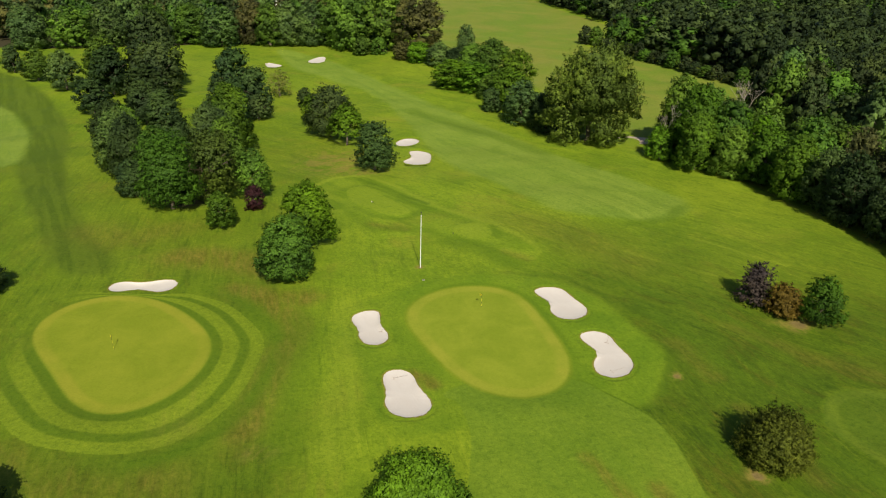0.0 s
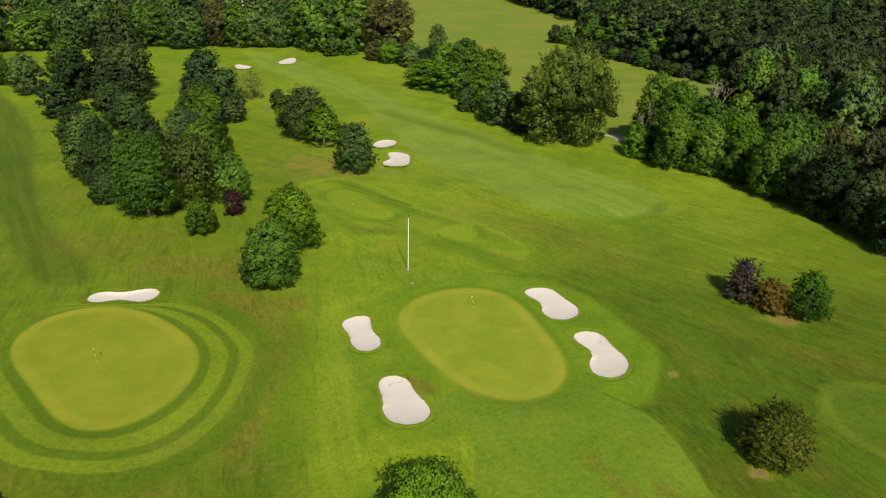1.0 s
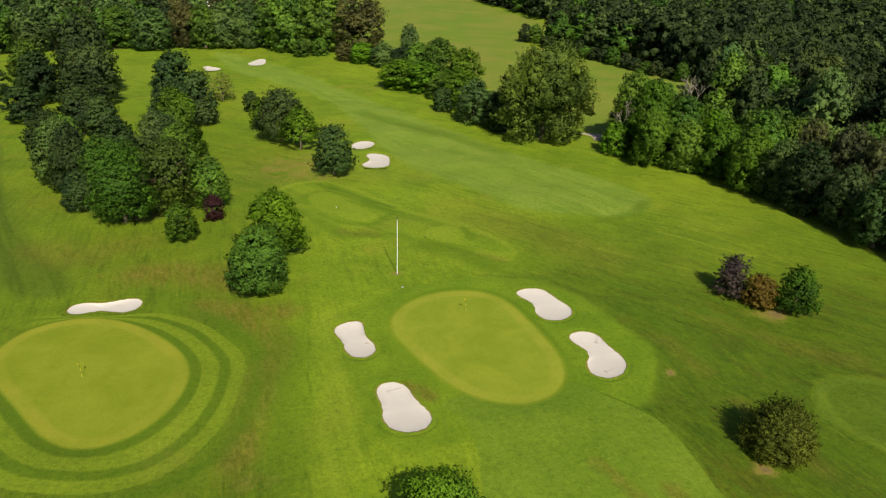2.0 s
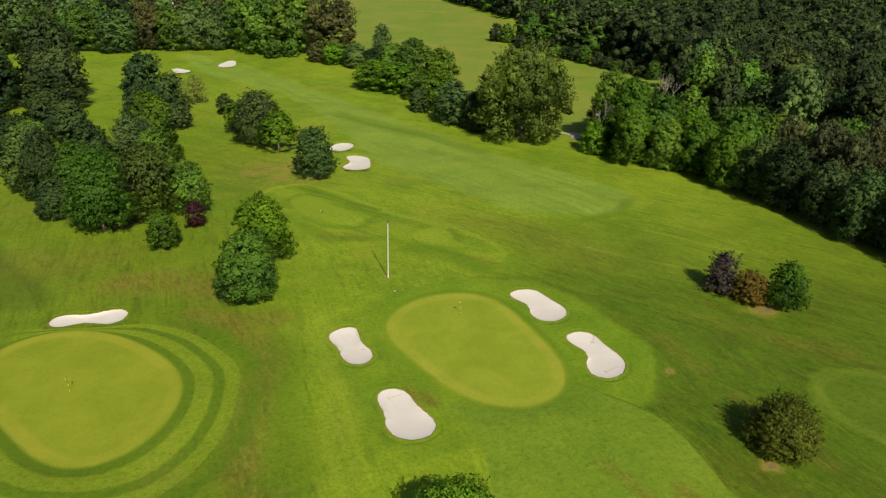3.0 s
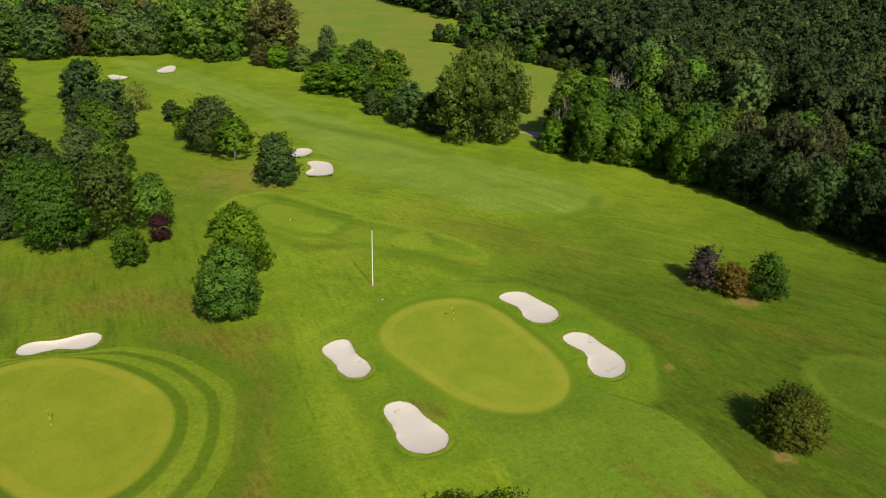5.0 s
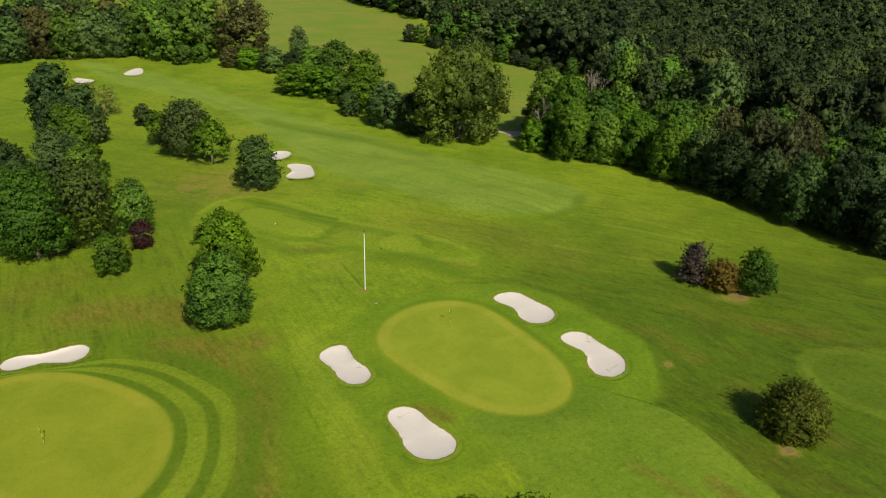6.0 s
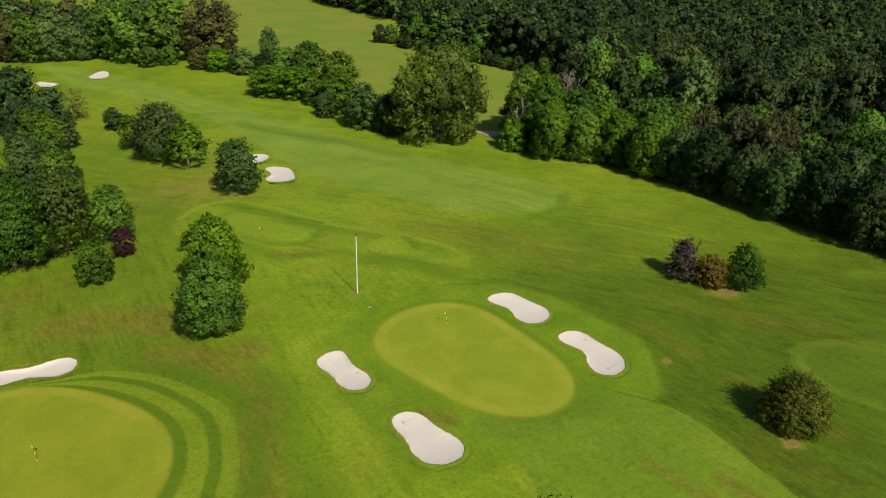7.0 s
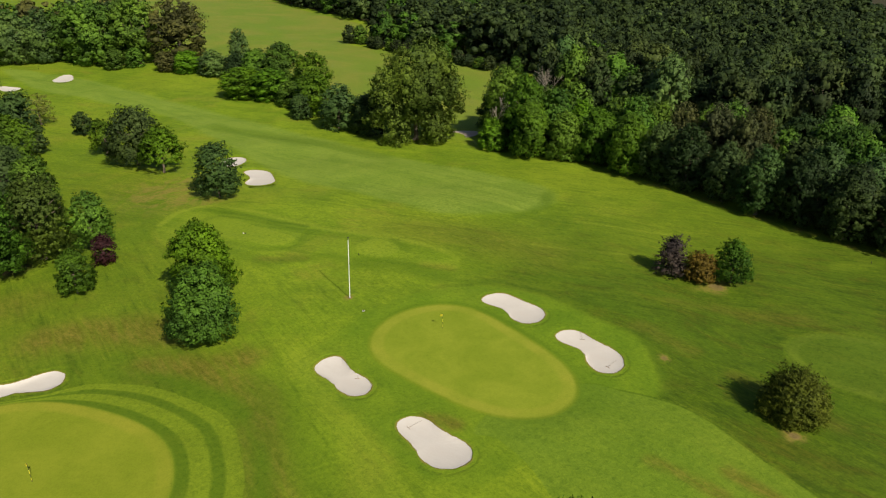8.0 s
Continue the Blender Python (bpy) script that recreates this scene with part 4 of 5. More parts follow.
for tier, (lv, lf, ct, sp, bar, spk, spr, cor, lob, nt, cl) in (("", (5600, 0.39, 60, 0.32, 0.12, 0.05, 6, 0.55, 0.90, 0.5, 1.2)), ("_near", (14000, 0.28, 80, 0.26, 0.07, 0.1, 8, 0.45, 0.85, 0.3, 0.7)), ("_deep", (3000, 0.49, 44, 0.38, 0.07, 0.0, 5, 0.66, 1.0, 0.8, 1.3))):
    pattern("oak" + tier, "deep" if tier == "_near" else "oak", "skirt", 101, leaves=lv, leaf=lf, count=ct, lobe=lob, spike=spk, spray=spr, core=cor, neat=nt, calm=cl, bare=bar, ragged=0.14, spread=sp)
    pattern("oak_b" + tier, "oak", "dome", 102, leaves=lv, leaf=lf, count=ct, lobe=lob, spike=spk, spray=spr, core=cor, neat=nt, calm=cl, bare=bar, ragged=0.16, spread=sp)
    # deep-tier dark crowns take the dimmed copy of their leaves
    pattern("dark" + tier, "dim_dark" if tier == "_deep" else "dark", "skirt", 103, leaves=lv, leaf=lf, count=ct, lobe=lob, spike=spk, spray=spr, core=cor, neat=nt, calm=cl, bare=bar, ragged=0.14, spread=sp)
    pattern("dark_b" + tier, "dim_dark" if tier == "_deep" else "dark", "tall", 104, leaves=lv, leaf=lf, count=ct, lobe=lob, spike=spk, spray=spr, core=cor, neat=nt, calm=cl, bare=bar, ragged=0.2, spread=sp)
    pattern("bright" + tier, "bright", "round", 105, leaves=lv, leaf=lf, count=ct, lobe=lob, spike=spk, spray=spr, core=cor, neat=nt, calm=cl, bare=bar, ragged=0.14, spread=sp)
    pattern("olive" + tier, "olive", "tall", 106, leaves=lv, leaf=lf, count=ct, lobe=lob, spike=spk, spray=spr, core=cor, neat=nt, calm=cl, bare=bar, ragged=0.26, spread=sp)
    pattern("silver" + tier, "silver", "round", 107, leaves=lv, leaf=lf, count=ct, lobe=lob, spike=spk, spray=spr, core=cor, neat=nt, calm=cl, bare=bar, ragged=0.18, spread=sp)
    pattern("copper" + tier, "copper", "dome", 108, leaves=lv, leaf=lf, count=ct, lobe=lob, spike=spk, spray=spr, core=cor, neat=nt, calm=cl, bare=bar, ragged=0.14, spread=sp)
for key, leaf_kind, shape in (("oak", "oak", "dome"), ("oak_b", "oak", "umbrella"), ("dark", "dark", "dome"), ("dark_b", "dark", "dome"), ("bright", "bright", "umbrella"), ("silver", "silver", "dome"), ("copper", "copper", "umbrella"), ("big", "oak", "umbrella")):
    pattern(key + "_low", leaf_kind, shape, 120 + len(PATTERNS), leaves=7500, leaf=0.36, count=70, lobe=0.85, spray=6, core=0.55, neat=0.5, calm=1.0, bare=0.02, ragged=0.16, spread=0.30)
pattern("birch_near", "birch", "tall", 112, leaves=13000, leaf=0.22, count=90, bare=0.06, ragged=0.3, lobe=0.7, droop=0.4, spray=8, spread=0.22)
pattern("yellow", "yellow", "dome", 109, leaves=3600, leaf=0.32, count=40, bare=0.05, ragged=0.5, core=0.05, spread=0.36)

LOOKS = {
    "oak": "green broadleaf tree", "oak_b": "domed green broadleaf tree", "dark": "dark green broadleaf tree", "dark_b": "tall dark green tree",
    "bright": "fresh light green tree", "olive": "dull olive tree with ragged crown", "silver": "grey-green leafed tree",
    "copper": "bronze-brown leafed broad tree", "yellow": "sparse yellowish half-bare bush",
    "birch": "olive-brown birch with fine drooping twigs",
    "big": "large green tree with billowing crown",
}


def plant(key, x, y, height, radius, where, group="", name="tree", tier=""):
    """Sets one tree of a pattern out at its own size and turn."""
    ob = thing(name, x, y, LOOKS[key] + " " + where, "bush" if name == "bush" else "tree", group)
    rng = random.Random(int(x * 131 + y * 17))
    ob.rotation_euler = (0, 0, rng.uniform(0, math.tau))
    s = radius / 6.5
    ob.scale = (s * rng.uniform(0.94, 1.06), s * rng.uniform(0.94, 1.06), height / 15.0)
    crown, wood = PATTERNS[key + tier]
    part("crown", crown, ob)
    part("trunk", wood, ob)
    return ob


GROVE = [
    ("dark", -64.8, 136, 8.2, 4.2), ("dark", -71, 150, 14.5, 5.8), ("dark", -66, 163, 13.5, 6.0), ("silver", -75.5, 156, 14.6, 6.4), ("oak_b", -63, 145, 13.0, 5.6),
    ("oak", -57, 178, 17.5, 7.5), ("dark_b", -61, 187, 17.5, 5.6), ("silver", -56, 160, 15.5, 6.0), ("oak_b", -50, 152, 14.0, 5.5), ("dark_b", -71, 231, 19.5, 8.0),
    ("olive", -59, 214, 8.0, 4.6),
]
GROVE_BACK = [
    ("dark", -81, 196, 12.5, 6.0), ("dark", -90, 205, 13.5, 6.5),
    ("dark", -62, 200, 15.5, 6.5), ("olive", -107, 259, 28.0, 11.0), ("dark", -95, 221, 15.5, 10.0), ("dark_b", -112, 219, 11.0, 6.8),
    ("dark_b", -86, 175, 13.0, 6.5), ("oak_b", -80, 168, 13.0, 6.0), ("olive", -99, 240, 20.0, 9.0), ("dark", -118, 246, 17.0, 8.5), ("oak", -128, 263, 18.4, 9.0),
    ("silver", -138, 253, 14.5, 6.8), ("oak", -158, 271, 12.3, 6.2), ("dark", -177, 288, 11.2, 5.0), ("oak_b", -198, 300, 13.0, 6.0), ("dark_b", -62, 222, 15.0, 6.0),
]
for key, x, y, h, r in GROVE + GROVE_BACK:
    plant(key, x, y, h, r, "in the grove", "trees of the grove", tier="_near" if y < 190 else "")
plant("yellow", -60.4, 249.2, 9.5, 5.4, "at the grove's end", name="bush")

HEDGE = [
    ("copper", -22, 334, 8.5, 5.0), ("bright", -14, 325, 9.6, 6.5), ("silver", -4.5, 317, 10.5, 7.5), ("silver", 7.6, 325, 17.5, 6.0), ("bright", 1, 270, 11.0, 8.5), ("bright", 10, 262, 11.5, 7.5),
    ("oak", 17, 279, 17.5, 9.0), ("bright", 25, 264, 16.5, 7.5), ("bright", 19.5, 238, 14.0, 6.8), ("oak", 14, 250, 9.0, 5.0), ("silver", 22.5, 216, 13.5, 7.4), ("dark", 29, 207, 12.0, 6.0),
    ("oak", 10, 290, 14.0, 8.0), ("dark", 3, 300, 11.0, 7.0), ("dark_b", 14, 232, 8.0, 4.0),
]
for key, x, y, h, r in HEDGE:
    plant(key, x, y, h, r * 1.05, "in the hedge beside fairway", "trees of the hedge", tier="_low")


def hanging_tree(x, y):
    """The great weeping tree: a high dome over hanging masses of twigs with dark clefts between them."""
    ob = thing("weeping_tree", x, y, "large weeping tree with hanging twigs at hedge gap", "tree")
    v, f, nrm, base = [], [], [], 0
    masses = ((0.5, 0, 11.0, 13.6, 16.0), (-9.0, 0, 5.0, 6.6, 16.5), (-7.5, -4.5, 0.6, 5.4, 10.0), (2.8, -6.4, 0.6, 5.0, 10.0), (0.8, -6.0, 6.0, 5.2, 17.0), (9.2, -1.0, 6.5, 6.4, 15.5), (7.6, -2.5, 1.0, 3.6, 9.5), (0.0, 5.0, 2.0, 9.5, 18.0), (-3.0, -7.0, 8.0, 4.4, 13.0))
    for k, (dx, dy, low, radius, height) in enumerate(masses):
        a, b, c = crown_arrays(60 + k, height, radius, "dome", count=int(4.5 * radius) + 8, leaves=int(90 * radius ** 2) + 1200, leaf=0.34, droop=0.6, core=0.4, lobe=0.75, bare=0.03, spray=9, spread=0.5, ragged=0.22, calm=1.1)
        v.append(a + (dx, dy, low))
        f.append(b + base)
        nrm.append(c)
        base += len(a)
    part("crown", grid_mesh("crown", np.concatenate(v), np.concatenate(f), LEAF["willow"], normals=np.concatenate(nrm)), ob)
    part("trunk", trunk_bmesh(60, 24.0, 11.0, 0.7, 0.12), ob, "grey-brown bark", BARK)
    return ob


hanging_tree(40.0, 197.0)

# silver crowns replace dark ones here: distance haze put into leaf colour
FAR = [
    ("big", -50, 361, 27, 13), ("big", -33, 360, 29, 12), ("copper", -15, 354, 28, 13.5), ("oak", -42.5, 346, 8.5, 5.0), ("oak", -34, 347, 8.5, 5.0), ("oak_b", -60, 372, 25, 11),
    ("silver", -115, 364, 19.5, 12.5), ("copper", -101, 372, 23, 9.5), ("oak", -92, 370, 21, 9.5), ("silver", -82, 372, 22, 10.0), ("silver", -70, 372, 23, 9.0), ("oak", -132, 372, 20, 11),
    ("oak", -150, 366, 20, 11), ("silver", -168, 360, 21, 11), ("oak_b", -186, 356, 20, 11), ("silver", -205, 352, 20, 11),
]
for key, x, y, h, r in FAR:
    plant(key, x, y, h, r * 1.05, "in the far belt", "trees of the far belt", tier="_low")

# trees beside the near end, whose shade falls on the grass
for key, x, y, h, r in (("oak", -97.5, 128, 9, 4.5), ("dark", -68.5, 91.2, 5.4, 4.0), ("dark", -42.2, 45.6, 6.2, 4.2)):
    plant(key, x, y, h, r, "on the near rough")

# edge of the wood, tree by tree
EDGE = [
    ("bright", 56.0, 180, 9.0, 4.6), ("oak_b", 63.0, 189, 21.5, 7.4), ("oak", 64, 178, 20.5, 8.0), ("oak", 61.5, 169, 15.5, 6.2), ("oak_b", 68, 163, 13.0, 6.0), ("oak", 74, 158, 14.5, 6.6),
    ("oak", 76, 147, 15.0, 6.3), ("dark_b", 79, 139, 14.0, 5.6), ("dark", 79.5, 130.5, 15.5, 6.2), ("olive", 82.5, 122, 13.0, 5.4), ("dark", 83.0, 113, 14.5, 6.0), ("dark_b", 86, 105, 14.5, 5.5), ("birch", 85, 140, 18.5, 5.6), ("birch", 89, 133, 19.0, 6.0), ("birch", 89, 125, 18.0, 5.4), ("birch", 94, 127, 19.0, 5.6),
    ("olive", 87.5, 96, 15.0, 6.0), ("dark", 91, 87, 14.0, 6.0), ("silver", 66, 199, 16.0, 6.0), ("oak_b", 70, 190, 19.0, 7.5),
]
for key, x, y, h, r in EDGE:
    plant(key, x, y, h, r, "at the edge of the wood", "trees of the wood", tier="_near")


# a ride parts the wood's outer belt from the tall wood behind it
RIDE = [(70, 210), (84, 207), (88, 192), (91, 178), (95, 164), (101, 150), (112, 142), (126, 128), (138, 100), (150, 60), (172, 66), (160, 110), (152, 138), (136, 156), (118, 166), (108, 192), (99, 230), (84, 238)]
WOOD_LINE, RIDE_LINE = loop(WOODS[0]), loop(RIDE)
rng = random.Random(5)
taken = [(x, y) for _, x, y, _, _ in EDGE]
belt, deep = [], []
mix_belt = ("oak", "bright", "oak", "oak_b", "dark", "olive", "bright", "oak_b", "dark")
# mostly dark kinds: dimming towards the view's corner put into leaf colour
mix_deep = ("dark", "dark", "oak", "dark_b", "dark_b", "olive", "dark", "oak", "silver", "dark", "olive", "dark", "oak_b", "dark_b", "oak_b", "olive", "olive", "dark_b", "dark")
row, yy, spots = 0, 34.0, []
while yy < 720:
    step = 9.0 if yy < 330 else 12.5
    xx = 56.0 + (row % 2) * step / 2
    while xx < min(130 + 0.78 * yy, 1.6 * yy - 10):
        spots.append((xx + rng.uniform(-2.8, 2.8), yy + rng.uniform(-2.8, 2.8)))
        xx += step * rng.uniform(0.85, 1.2)
    yy += step * 0.9
    row += 1
spots = np.array(spots)
keep = (distance(spots[:, 0], spots[:, 1], WOOD_LINE) < -2.5) & (distance(spots[:, 0], spots[:, 1], RIDE_LINE) > 1.5)
for x, y in spots[keep].tolist():
    if math.hypot(x + 12, y - 6) < (760 if x < 170 else 610) and min((x - a) ** 2 + (y - b) ** 2 for a, b in taken) > 38:
        size = rng.uniform(0.85, 1.2)
        if y < 215 and x < 70 + (215 - y) * 0.75:
            belt.append((rng.choice(mix_belt if y > 142 else ("dark", "oak", "dark_b", "olive", "oak_b", "silver")), x, y, 13.5 * size ** 0.6 + rng.uniform(0, 3), 6.1 * size))
        else:
            # right-hand part nearly all dark kinds, the same dimming put into colour
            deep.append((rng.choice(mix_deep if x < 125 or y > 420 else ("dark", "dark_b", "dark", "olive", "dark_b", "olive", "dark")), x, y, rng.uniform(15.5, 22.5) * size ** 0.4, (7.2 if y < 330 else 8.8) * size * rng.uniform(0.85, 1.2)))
deep.sort(key=lambda k: math.hypot(k[1] + 12, k[2] - 6))
NEAR_WOOD = 115
for key, x, y, h, r in belt:
    plant(key, x, y, h, r, "in the wood belt", "trees of the wood")
for key, x, y, h, r in deep[:NEAR_WOOD]:
    plant(key, x, y, h, r, "within the wood", "trees of the wood", tier="_deep")


def far_wood(rows):
    """The rest of the wood: many crowns with their own clumps, too far to tell apart."""
    made = {}
    for k, mats in (("oak", 0), ("dark", 1), ("silver", 2), ("olive", 3), ("copper", 4)):
        for j in range(2):
            for lod, (cnt, lv, lf) in enumerate(((22, 1000, 0.66), (16, 520, 0.92))):
                made[k, j, lod] = crown_arrays(300 + mats * 9 + j, 15.0, 6.0, ("round", "dome")[j], count=cnt, leaves=lv, leaf=lf, bare=0.10, ragged=0.1, spread=0.45, spray=4, core=0.72, neat=0.9, calm=1.3)
    groups = {}
    r = random.Random(9)
    for key, x, y, h, rad in rows:
        k = key.split("_")[0]
        d = math.hypot(x + 12, y - 6)
        v, f, nrm = made[k, r.randrange(2), 0 if d < 330 else 1]
        a = r.uniform(0, math.tau)
        c, s = math.cos(a) * rad / 6, math.sin(a) * rad / 6
        p = np.column_stack([v[:, 0] * c - v[:, 1] * s + x, v[:, 0] * s + v[:, 1] * c + y, v[:, 2] * h / 15 + at(x, y)])
        g = groups.setdefault(k, [[], [], 0, []])
        g[3].append(np.column_stack([nrm[:, 0] * math.cos(a) - nrm[:, 1] * math.sin(a), nrm[:, 0] * math.sin(a) + nrm[:, 1] * math.cos(a), nrm[:, 2]]))
        g[0].append(p)
        g[1].append(f + g[2])
        g[2] += len(p)
    top = tagged(new("woodland"), "dense mixed broadleaf wood canopy", "wood", kind="stuff")
    for k, (v, f, _, nrm) in groups.items():
        # dark crowns of the far wood take the dimmed leaf copy
        ob = part("canopy", grid_mesh("canopy", np.concatenate(v), np.concatenate(f), LEAF["dim_dark" if k == "dark" else k], normals=np.concatenate(nrm)), top)
        tagged(ob, kind="stuff")
    return top


behind = []
rng = random.Random(8)
for row in range(13):
    for col in range(36):
        x, y = -400 + col * 11 + rng.uniform(-4, 4), 384 + row * 12 + rng.uniform(-4, 4)
        if x < -30 and math.hypot(x + 12, y - 6) < 560 and noise.noise((x * 0.016, y * 0.02, 3.1)) > -0.12 and math.hypot(x + 121, y - 488) > 16 and math.hypot(x + 252, y - 545) > 18:
            # silver counted twice, again haze put into the leaf colour
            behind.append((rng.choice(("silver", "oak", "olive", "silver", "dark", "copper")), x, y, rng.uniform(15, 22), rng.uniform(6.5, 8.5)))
# bushes along the wood's foot beside the meadow
for k in range(17):
    u = k / 16
    bx, by = (78 + 42 * u, 402 - 112 * u) if k > 1 else (76 + 4 * k, 404 - 3 * k)
    plant(("dark", "oak", "dark_b")[k % 3], bx + rng.uniform(-1, 1), by + rng.uniform(-1, 1), rng.uniform(5, 9) if k > 1 else 10.5, rng.uniform(3.4, 4.6) if k > 1 else 5.5, "at the wood's foot", "bushes by the meadow", "bush", "_deep")
far_wood(deep[NEAR_WOOD:] + behind)

# ---- small things on the course ----


def tube(b, p, q, r0, r1=None, sides=10):
    """A closed round bar from p to q."""
    p, q = Vector(p), Vector(q)
    r1 = r0 if r1 is None else r1
    axis = (q - p).normalized()
    side = axis.orthogonal().normalized()
    up = axis.cross(side)
    rings = [[b.verts.new(c + (side * math.cos(k * math.tau / sides) + up * math.sin(k * math.tau / sides)) * r) for k in range(sides)] for c, r in ((p, r0), (q, r1))]
    for k in range(sides):
        b.faces.new((rings[0][k], rings[0][(k + 1) % sides], rings[1][(k + 1) % sides], rings[1][k]))
    b.faces.new(rings[0][::-1])
    b.faces.new(rings[1])
    return b


def ball(b, centre, r, squash=1.0):
    bmesh.ops.create_uvsphere(b, u_segments=14, v_segments=9, radius=r, matrix=Matrix.Translation(centre) @ Matrix.Diagonal((1, 1, squash, 1)))
    return b


def patch(b, points, x0, y0, z0, up):
    """A flat irregular patch that follows the land."""
    line = loop(points, 5)
    mid = line.mean(0)
    c = b.verts.new((mid[0] - x0, mid[1] - y0, at(*mid) + up - z0))
    ring = [b.verts.new((x - x0, y - y0, at(x, y) + up - z0)) for x, y in line]
    for k in range(len(ring)):
        b.faces.new((c, ring[k], ring[(k + 1) % len(ring)]))
    bmesh.ops.recalc_face_normals(b, faces=b.faces)
    return b


def tall_pole(x, y):
    """The tall white pole behind the green, leaning a little, in a scuffed sandy ring."""
    ob = thing("flagpole", x, y, "tall white painted pole without a flag, slightly leaning", "flagpole")
    top = Vector((0.26, 0.06, 9.1))
    pole = part("pole", tube(bmesh.new(), (0, 0, -0.3), top, 0.065, 0.05, 14), ob, "white painted pole", WHITE)
    b = tube(bmesh.new(), top, top + Vector((0, 0, 0.28)), 0.03, 0.03)
    ball(b, top + Vector((0, 0, 0.40)), 0.10)
    part("finial", b, ob, "dark finial", BLACK)
    part("collar", tube(bmesh.new(), (0, 0, -0.1), (0, 0, 0.10), 0.11, 0.09, 14), ob, "pale concrete foot", GREY)
    part("pulley", tube(bmesh.new(), top + Vector((0.06, 0, -0.2)), top + Vector((0.16, 0, -0.2)), 0.05), ob, "", BLACK)
    return ob


tall_pole(-4.6, 102.4)

def flagstick(x, y, cloth, label, turn):
    """A putting green's stick in banded colours with a small cloth flag, in its hole."""
    ob = thing("golf_flag", x, y, label, "flagstick", "flags on the greens")
    ob.rotation_euler = (0, 0, turn)
    for k, (a, c) in enumerate(((0.0, 0.45), (0.45, 0.9), (0.9, 1.35), (1.35, 2.15))):
        part("stick", tube(bmesh.new(), (0, 0, a), (0, 0, c), 0.018), ob, "", (YELLOW, BLACK, YELLOW, BLACK)[k])
    part("cup", tube(bmesh.new(), (0, 0, -0.02), (0, 0, 0.03), 0.06), ob, "dark hole", BLACK)
    b = bmesh.new()
    rows = []
    for i in range(9):
        u = i / 8
        w = 0.06 * math.sin(u * 5.0) * (0.3 + u)
        rows.append([b.verts.new((0.02 + 0.30 * u, w, 2.12 - 0.10 * u - 0.30 * v)) for v in (0.0, 0.5, 1.0)])
    for a, c in zip(rows, rows[1:]):
        for j in range(2):
            b.faces.new((a[j], c[j], c[j + 1], a[j + 1]))
    bmesh.ops.solidify(b, geom=b.faces[:], thickness=0.012)
    part("cloth", b, ob, "fluttering cloth flag", cloth)
    return ob


flagstick(-42.9, 76.0, YELLOW, "yellow golf flag on a banded stick in the green", 2.5)
flagstick(4.8, 89.2, YELLOW, "small yellow flag on banded stick in green", 2.9)
flagstick(-80.5, 346.0, WHITE, "white golf flag on the far green", 2.2)


def tee_marker(x, y, r, paint, label):
    """A low rounded marker on a short spike."""
    ob = thing("tee_marker", x, y, label, "tee marker", "markers on the tees", up=0.14)
    part("head", ball(bmesh.new(), (0, 0, r * 0.9), r, 0.85), ob, "", paint)
    part("spike", tube(bmesh.new(), (0, 0, -0.3), (0, 0, r * 0.4), 0.04), ob, "", BLACK)
    return ob


tee_marker(-15.8, 134.3, 0.11, WHITE, "white ball-shaped marker on the tee")
tee_marker(-15.5, 133.9, 0.13, BLACK, "dark ball-shaped marker on the tee")


def litter_post(x, y, label, height=0.3):
    """A short dark post with a domed cap."""
    ob = thing("marker_post", x, y, label, "post", "posts beside the tees", up=0.1)
    part("post", tube(bmesh.new(), (0, 0, -0.3), (0, 0, height), 0.06, 0.055), ob, "", BLACK)
    part("cap", ball(bmesh.new(), (0, 0, height), 0.075, 0.6), ob, "", BLACK)
    return ob


litter_post(0.8, 116.8, "short dark post beside the forward tee")
litter_post(82.6, 86.2, "short dark post beside the lower tee")
litter_post(-71.6, 352.0, "dark post behind the far green", 1.5)


DULL = plain("dirty_concrete", (0.30, 0.31, 0.24), 0.9)


def drain(x, y):
    ob = thing("drain_cover", x, y, "pale concrete drain cover flush with grass", "drain cover")
    b = bmesh.new()
    bmesh.ops.create_cube(b, size=1, matrix=Matrix.Translation((0, 0, 0.05)) @ Matrix.Diagonal((0.4, 0.2, 0.16, 1)))
    bmesh.ops.bevel(b, geom=b.edges[:], offset=0.02, segments=2, affect="EDGES")
    part("slab", b, ob, "", DULL)
    part("grate", tube(bmesh.new(), (0, 0, 0.14), (0, 0, 0.165), 0.08), ob, "dark iron grate", BLACK)


drain(-3.9, 97.5)


def rake(x, y, turn, sunk=-0.24):
    """A bunker rake: long handle, cross head and tines, lying on the sand."""
    ob = thing("bunker_rake", x, y, "wooden rake lying on bunker sand", "rake", "rakes in the bunkers", up=sunk)
    ob.rotation_euler = (0, 0, turn)
    part("handle", tube(bmesh.new(), (0, 0, 0.05), (1.75, 0, 0.22), 0.011, 0.010, 8), ob, "", WOODEN)
    b = bmesh.new()
    tube(b, (0, -0.33, 0.05), (0, 0.33, 0.05), 0.016, 0.016, 8)
    part("head", b, ob, "", WOODEN)
    for k in range(7):
        part("tine", tube(bmesh.new(), (0, -0.3 + k * 0.1, 0.05), (-0.02, -0.3 + k * 0.1, -0.06), 0.007, 0.005, 5), ob, "", WOODEN)
    return ob


rake(-9.1, 81.8, 1.25)
rake(21.2, 80.2, 1.2)
rake(20.4, 73.2, 0.35)
rake(-6.6, 70.6, 0.25)

# gravel track through the gap in the hedge
track = thing("gravel_track", 53.5, 199.5, "pale gravel track through the hedge gap", "track")
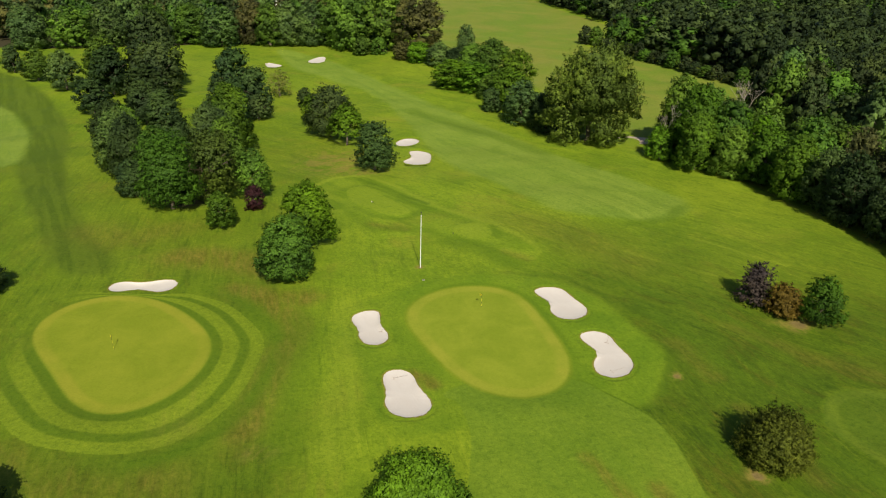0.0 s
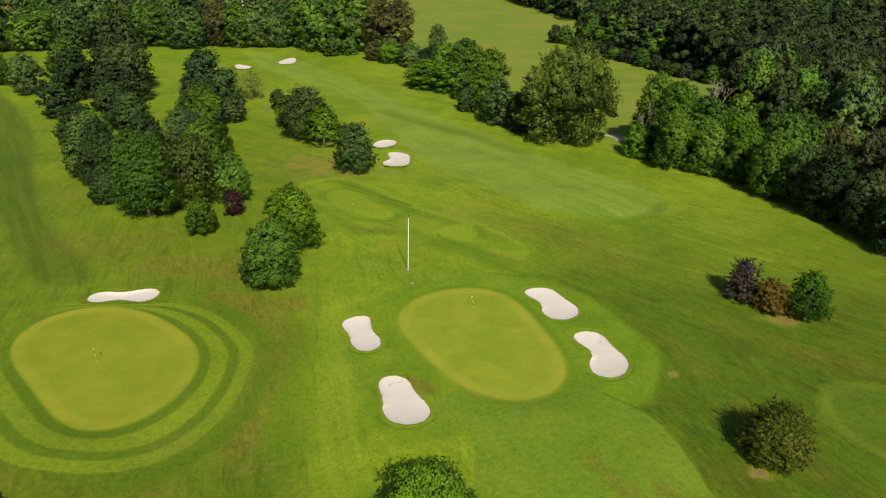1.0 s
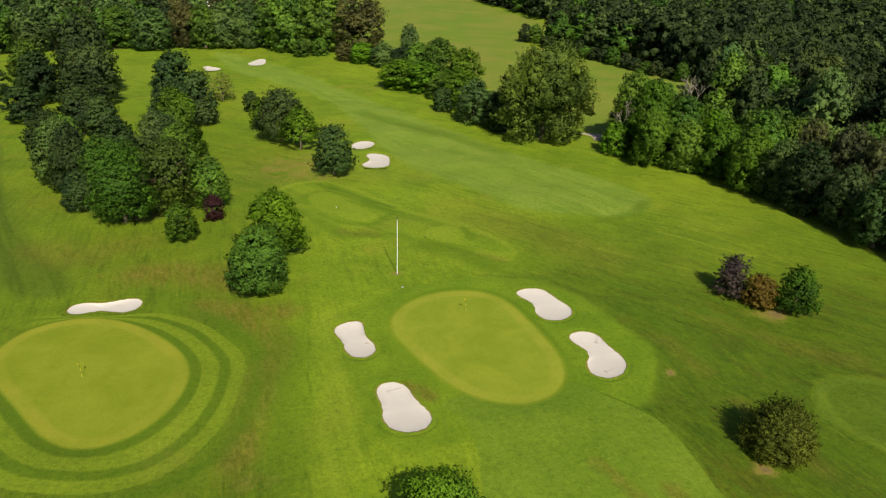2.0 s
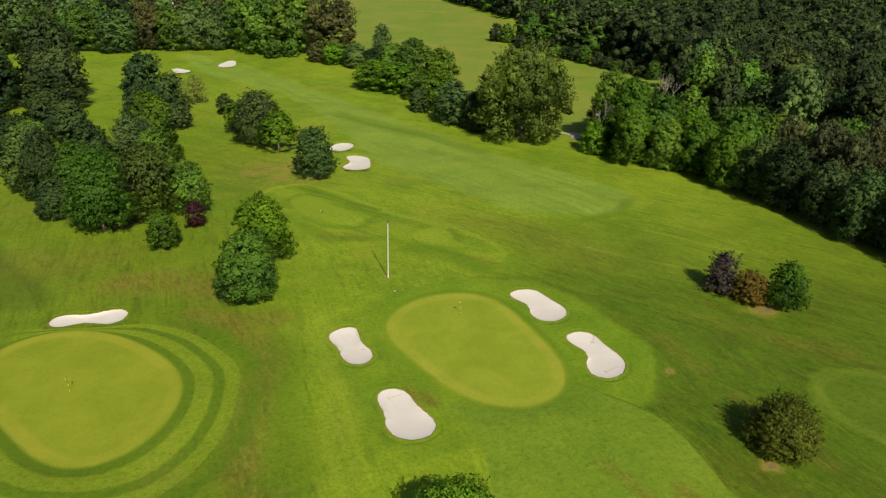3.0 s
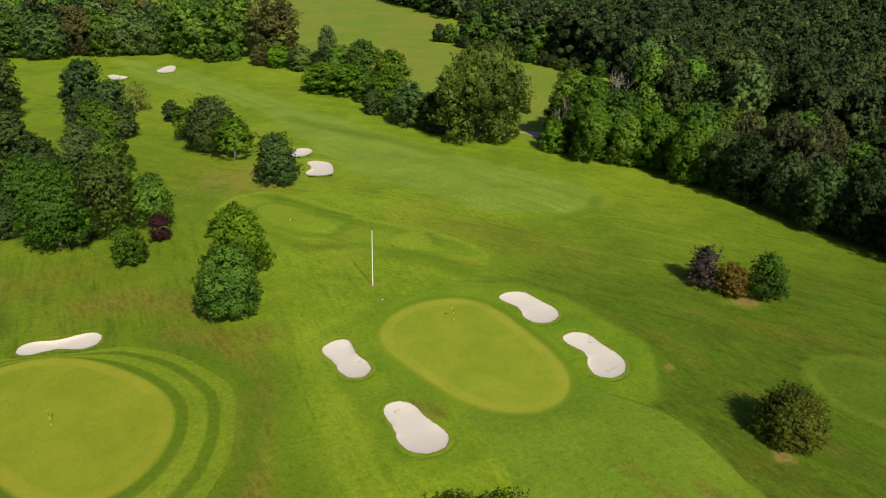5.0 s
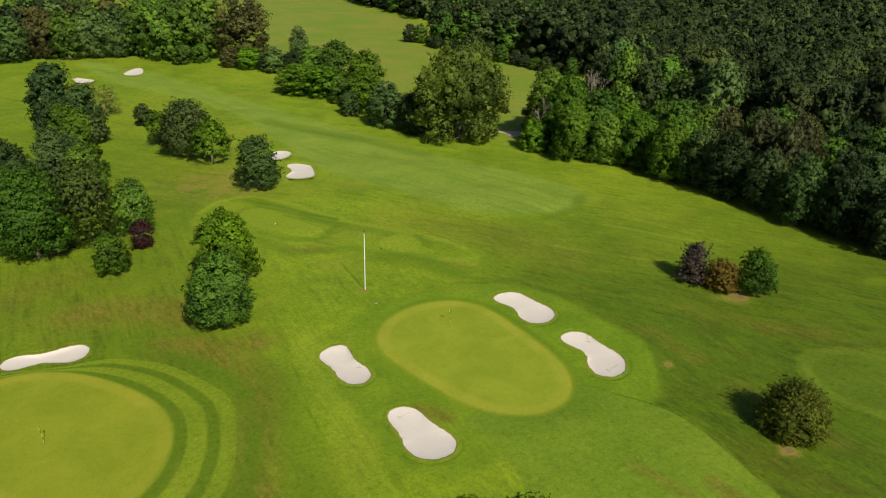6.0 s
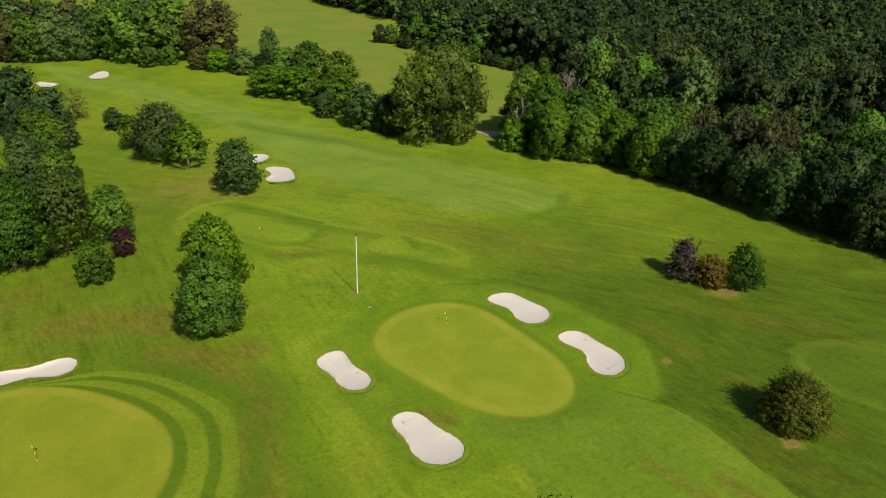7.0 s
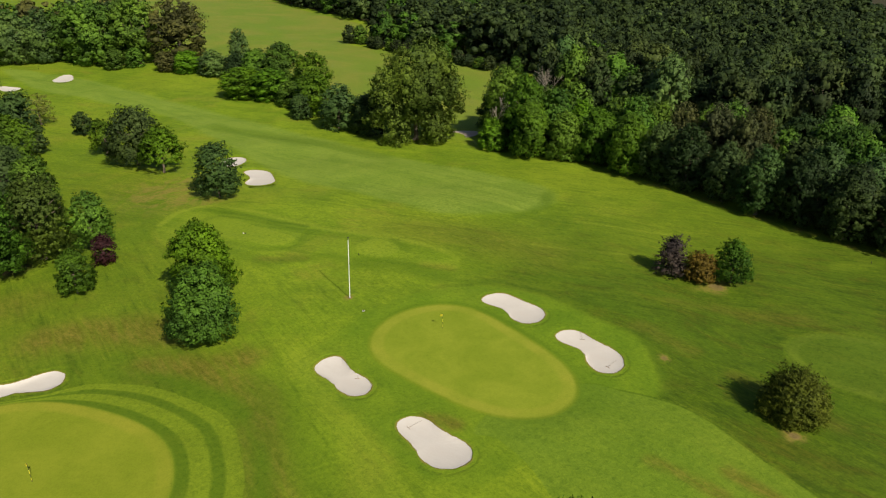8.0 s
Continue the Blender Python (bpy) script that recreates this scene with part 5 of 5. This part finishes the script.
part("gravel", patch(bmesh.new(), [(47.5, 195.8), (50.5, 203.0), (56.0, 203.6), (61.0, 201.5), (58.5, 196.8), (53.5, 194.6)], 53.5, 199.5, track.location.z, 0.22), track, "", GRAVEL)


def bare_tree(name, label, x, y, height, seed):
    """A dead or thin-crowned tree: pale forked limbs."""
    ob = thing(name, x, y, label, "tree")
    rng = random.Random(seed)
    b = bmesh.new()

    def grow(p, d, length, r, level):
        q = p + d * length
        limb(b, p, q, r, r * 0.65, 6)
        if level:
            for _ in range(3):
                grow(q, (d + Vector((rng.uniform(-0.7, 0.7), rng.uniform(-0.7, 0.7), rng.uniform(-0.1, 0.5)))).normalized(), length * rng.uniform(0.6, 0.85), r * 0.6, level - 1)
    grow(Vector((0, 0, -0.3)), Vector((0.05, 0, 1)), height * 0.34, height * 0.010, 4)
    part("limbs", b, ob, "pale bare forked limbs", DEADWOOD)
    return ob


DEADWOOD = plain("weathered_deadwood", (0.33, 0.29, 0.22), 0.9, 0.0, 0.3, 3.0)
bare_tree("dead_tree", "pale dead tree with bare forked limbs in wood", 57.0, 182.0, 14.5, 4)
bare_tree("dead_tree", "pale dead tree with bare forked limbs in wood", 87.0, 206.0, 17.0, 6)


def house(x, y, turn, roof_mat, label):
    """A house half hidden by trees: walls, pitched roof, chimney, windows and a door."""
    ob = thing("house", x, y, label, "house")
    ob.rotation_euler = (0, 0, turn)
    b = bmesh.new()
    bmesh.ops.create_cube(b, size=1, matrix=Matrix.Translation((0, 0, 2.5)) @ Matrix.Diagonal((12, 7, 6, 1)))
    part("wall", b, ob, "", PLASTER)
    b = bmesh.new()
    prof = ((-4.0, 5.3), (0, 8.6), (4.0, 5.3), (4.0, 5.5), (0, 8.85), (-4.0, 5.5))
    ends = [[b.verts.new((sx, py, pz)) for py, pz in prof] for sx in (-6.5, 6.5)]
    for k in range(6):
        b.faces.new((ends[0][k], ends[0][(k + 1) % 6], ends[1][(k + 1) % 6], ends[1][k]))
    b.faces.new(ends[0][::-1])
    b.faces.new(ends[1])
    roof = part("roof", b, ob, "", roof_mat)
    b = bmesh.new()
    bmesh.ops.create_cube(b, size=1, matrix=Matrix.Translation((3.5, 0, 8.9)) @ Matrix.Diagonal((0.9, 0.7, 1.8, 1)))
    part("chimney", b, roof, "", GREY)
    for wx in (-4, -1.3, 1.3, 4):
        for wz in (1.6, 4.1):
            b = bmesh.new()
            bmesh.ops.create_cube(b, size=1, matrix=Matrix.Translation((wx, -3.52, wz)) @ Matrix.Diagonal((1.1, 0.12, 1.3, 1)))
            part("window", b, ob, "", GLASS)
    return ob


house(-121, 500, 0.2, ROOFING, "pale roofed house half hidden by trees")
house(-258, 560, 0.4, SLATE, "blue-roofed house among distant trees")
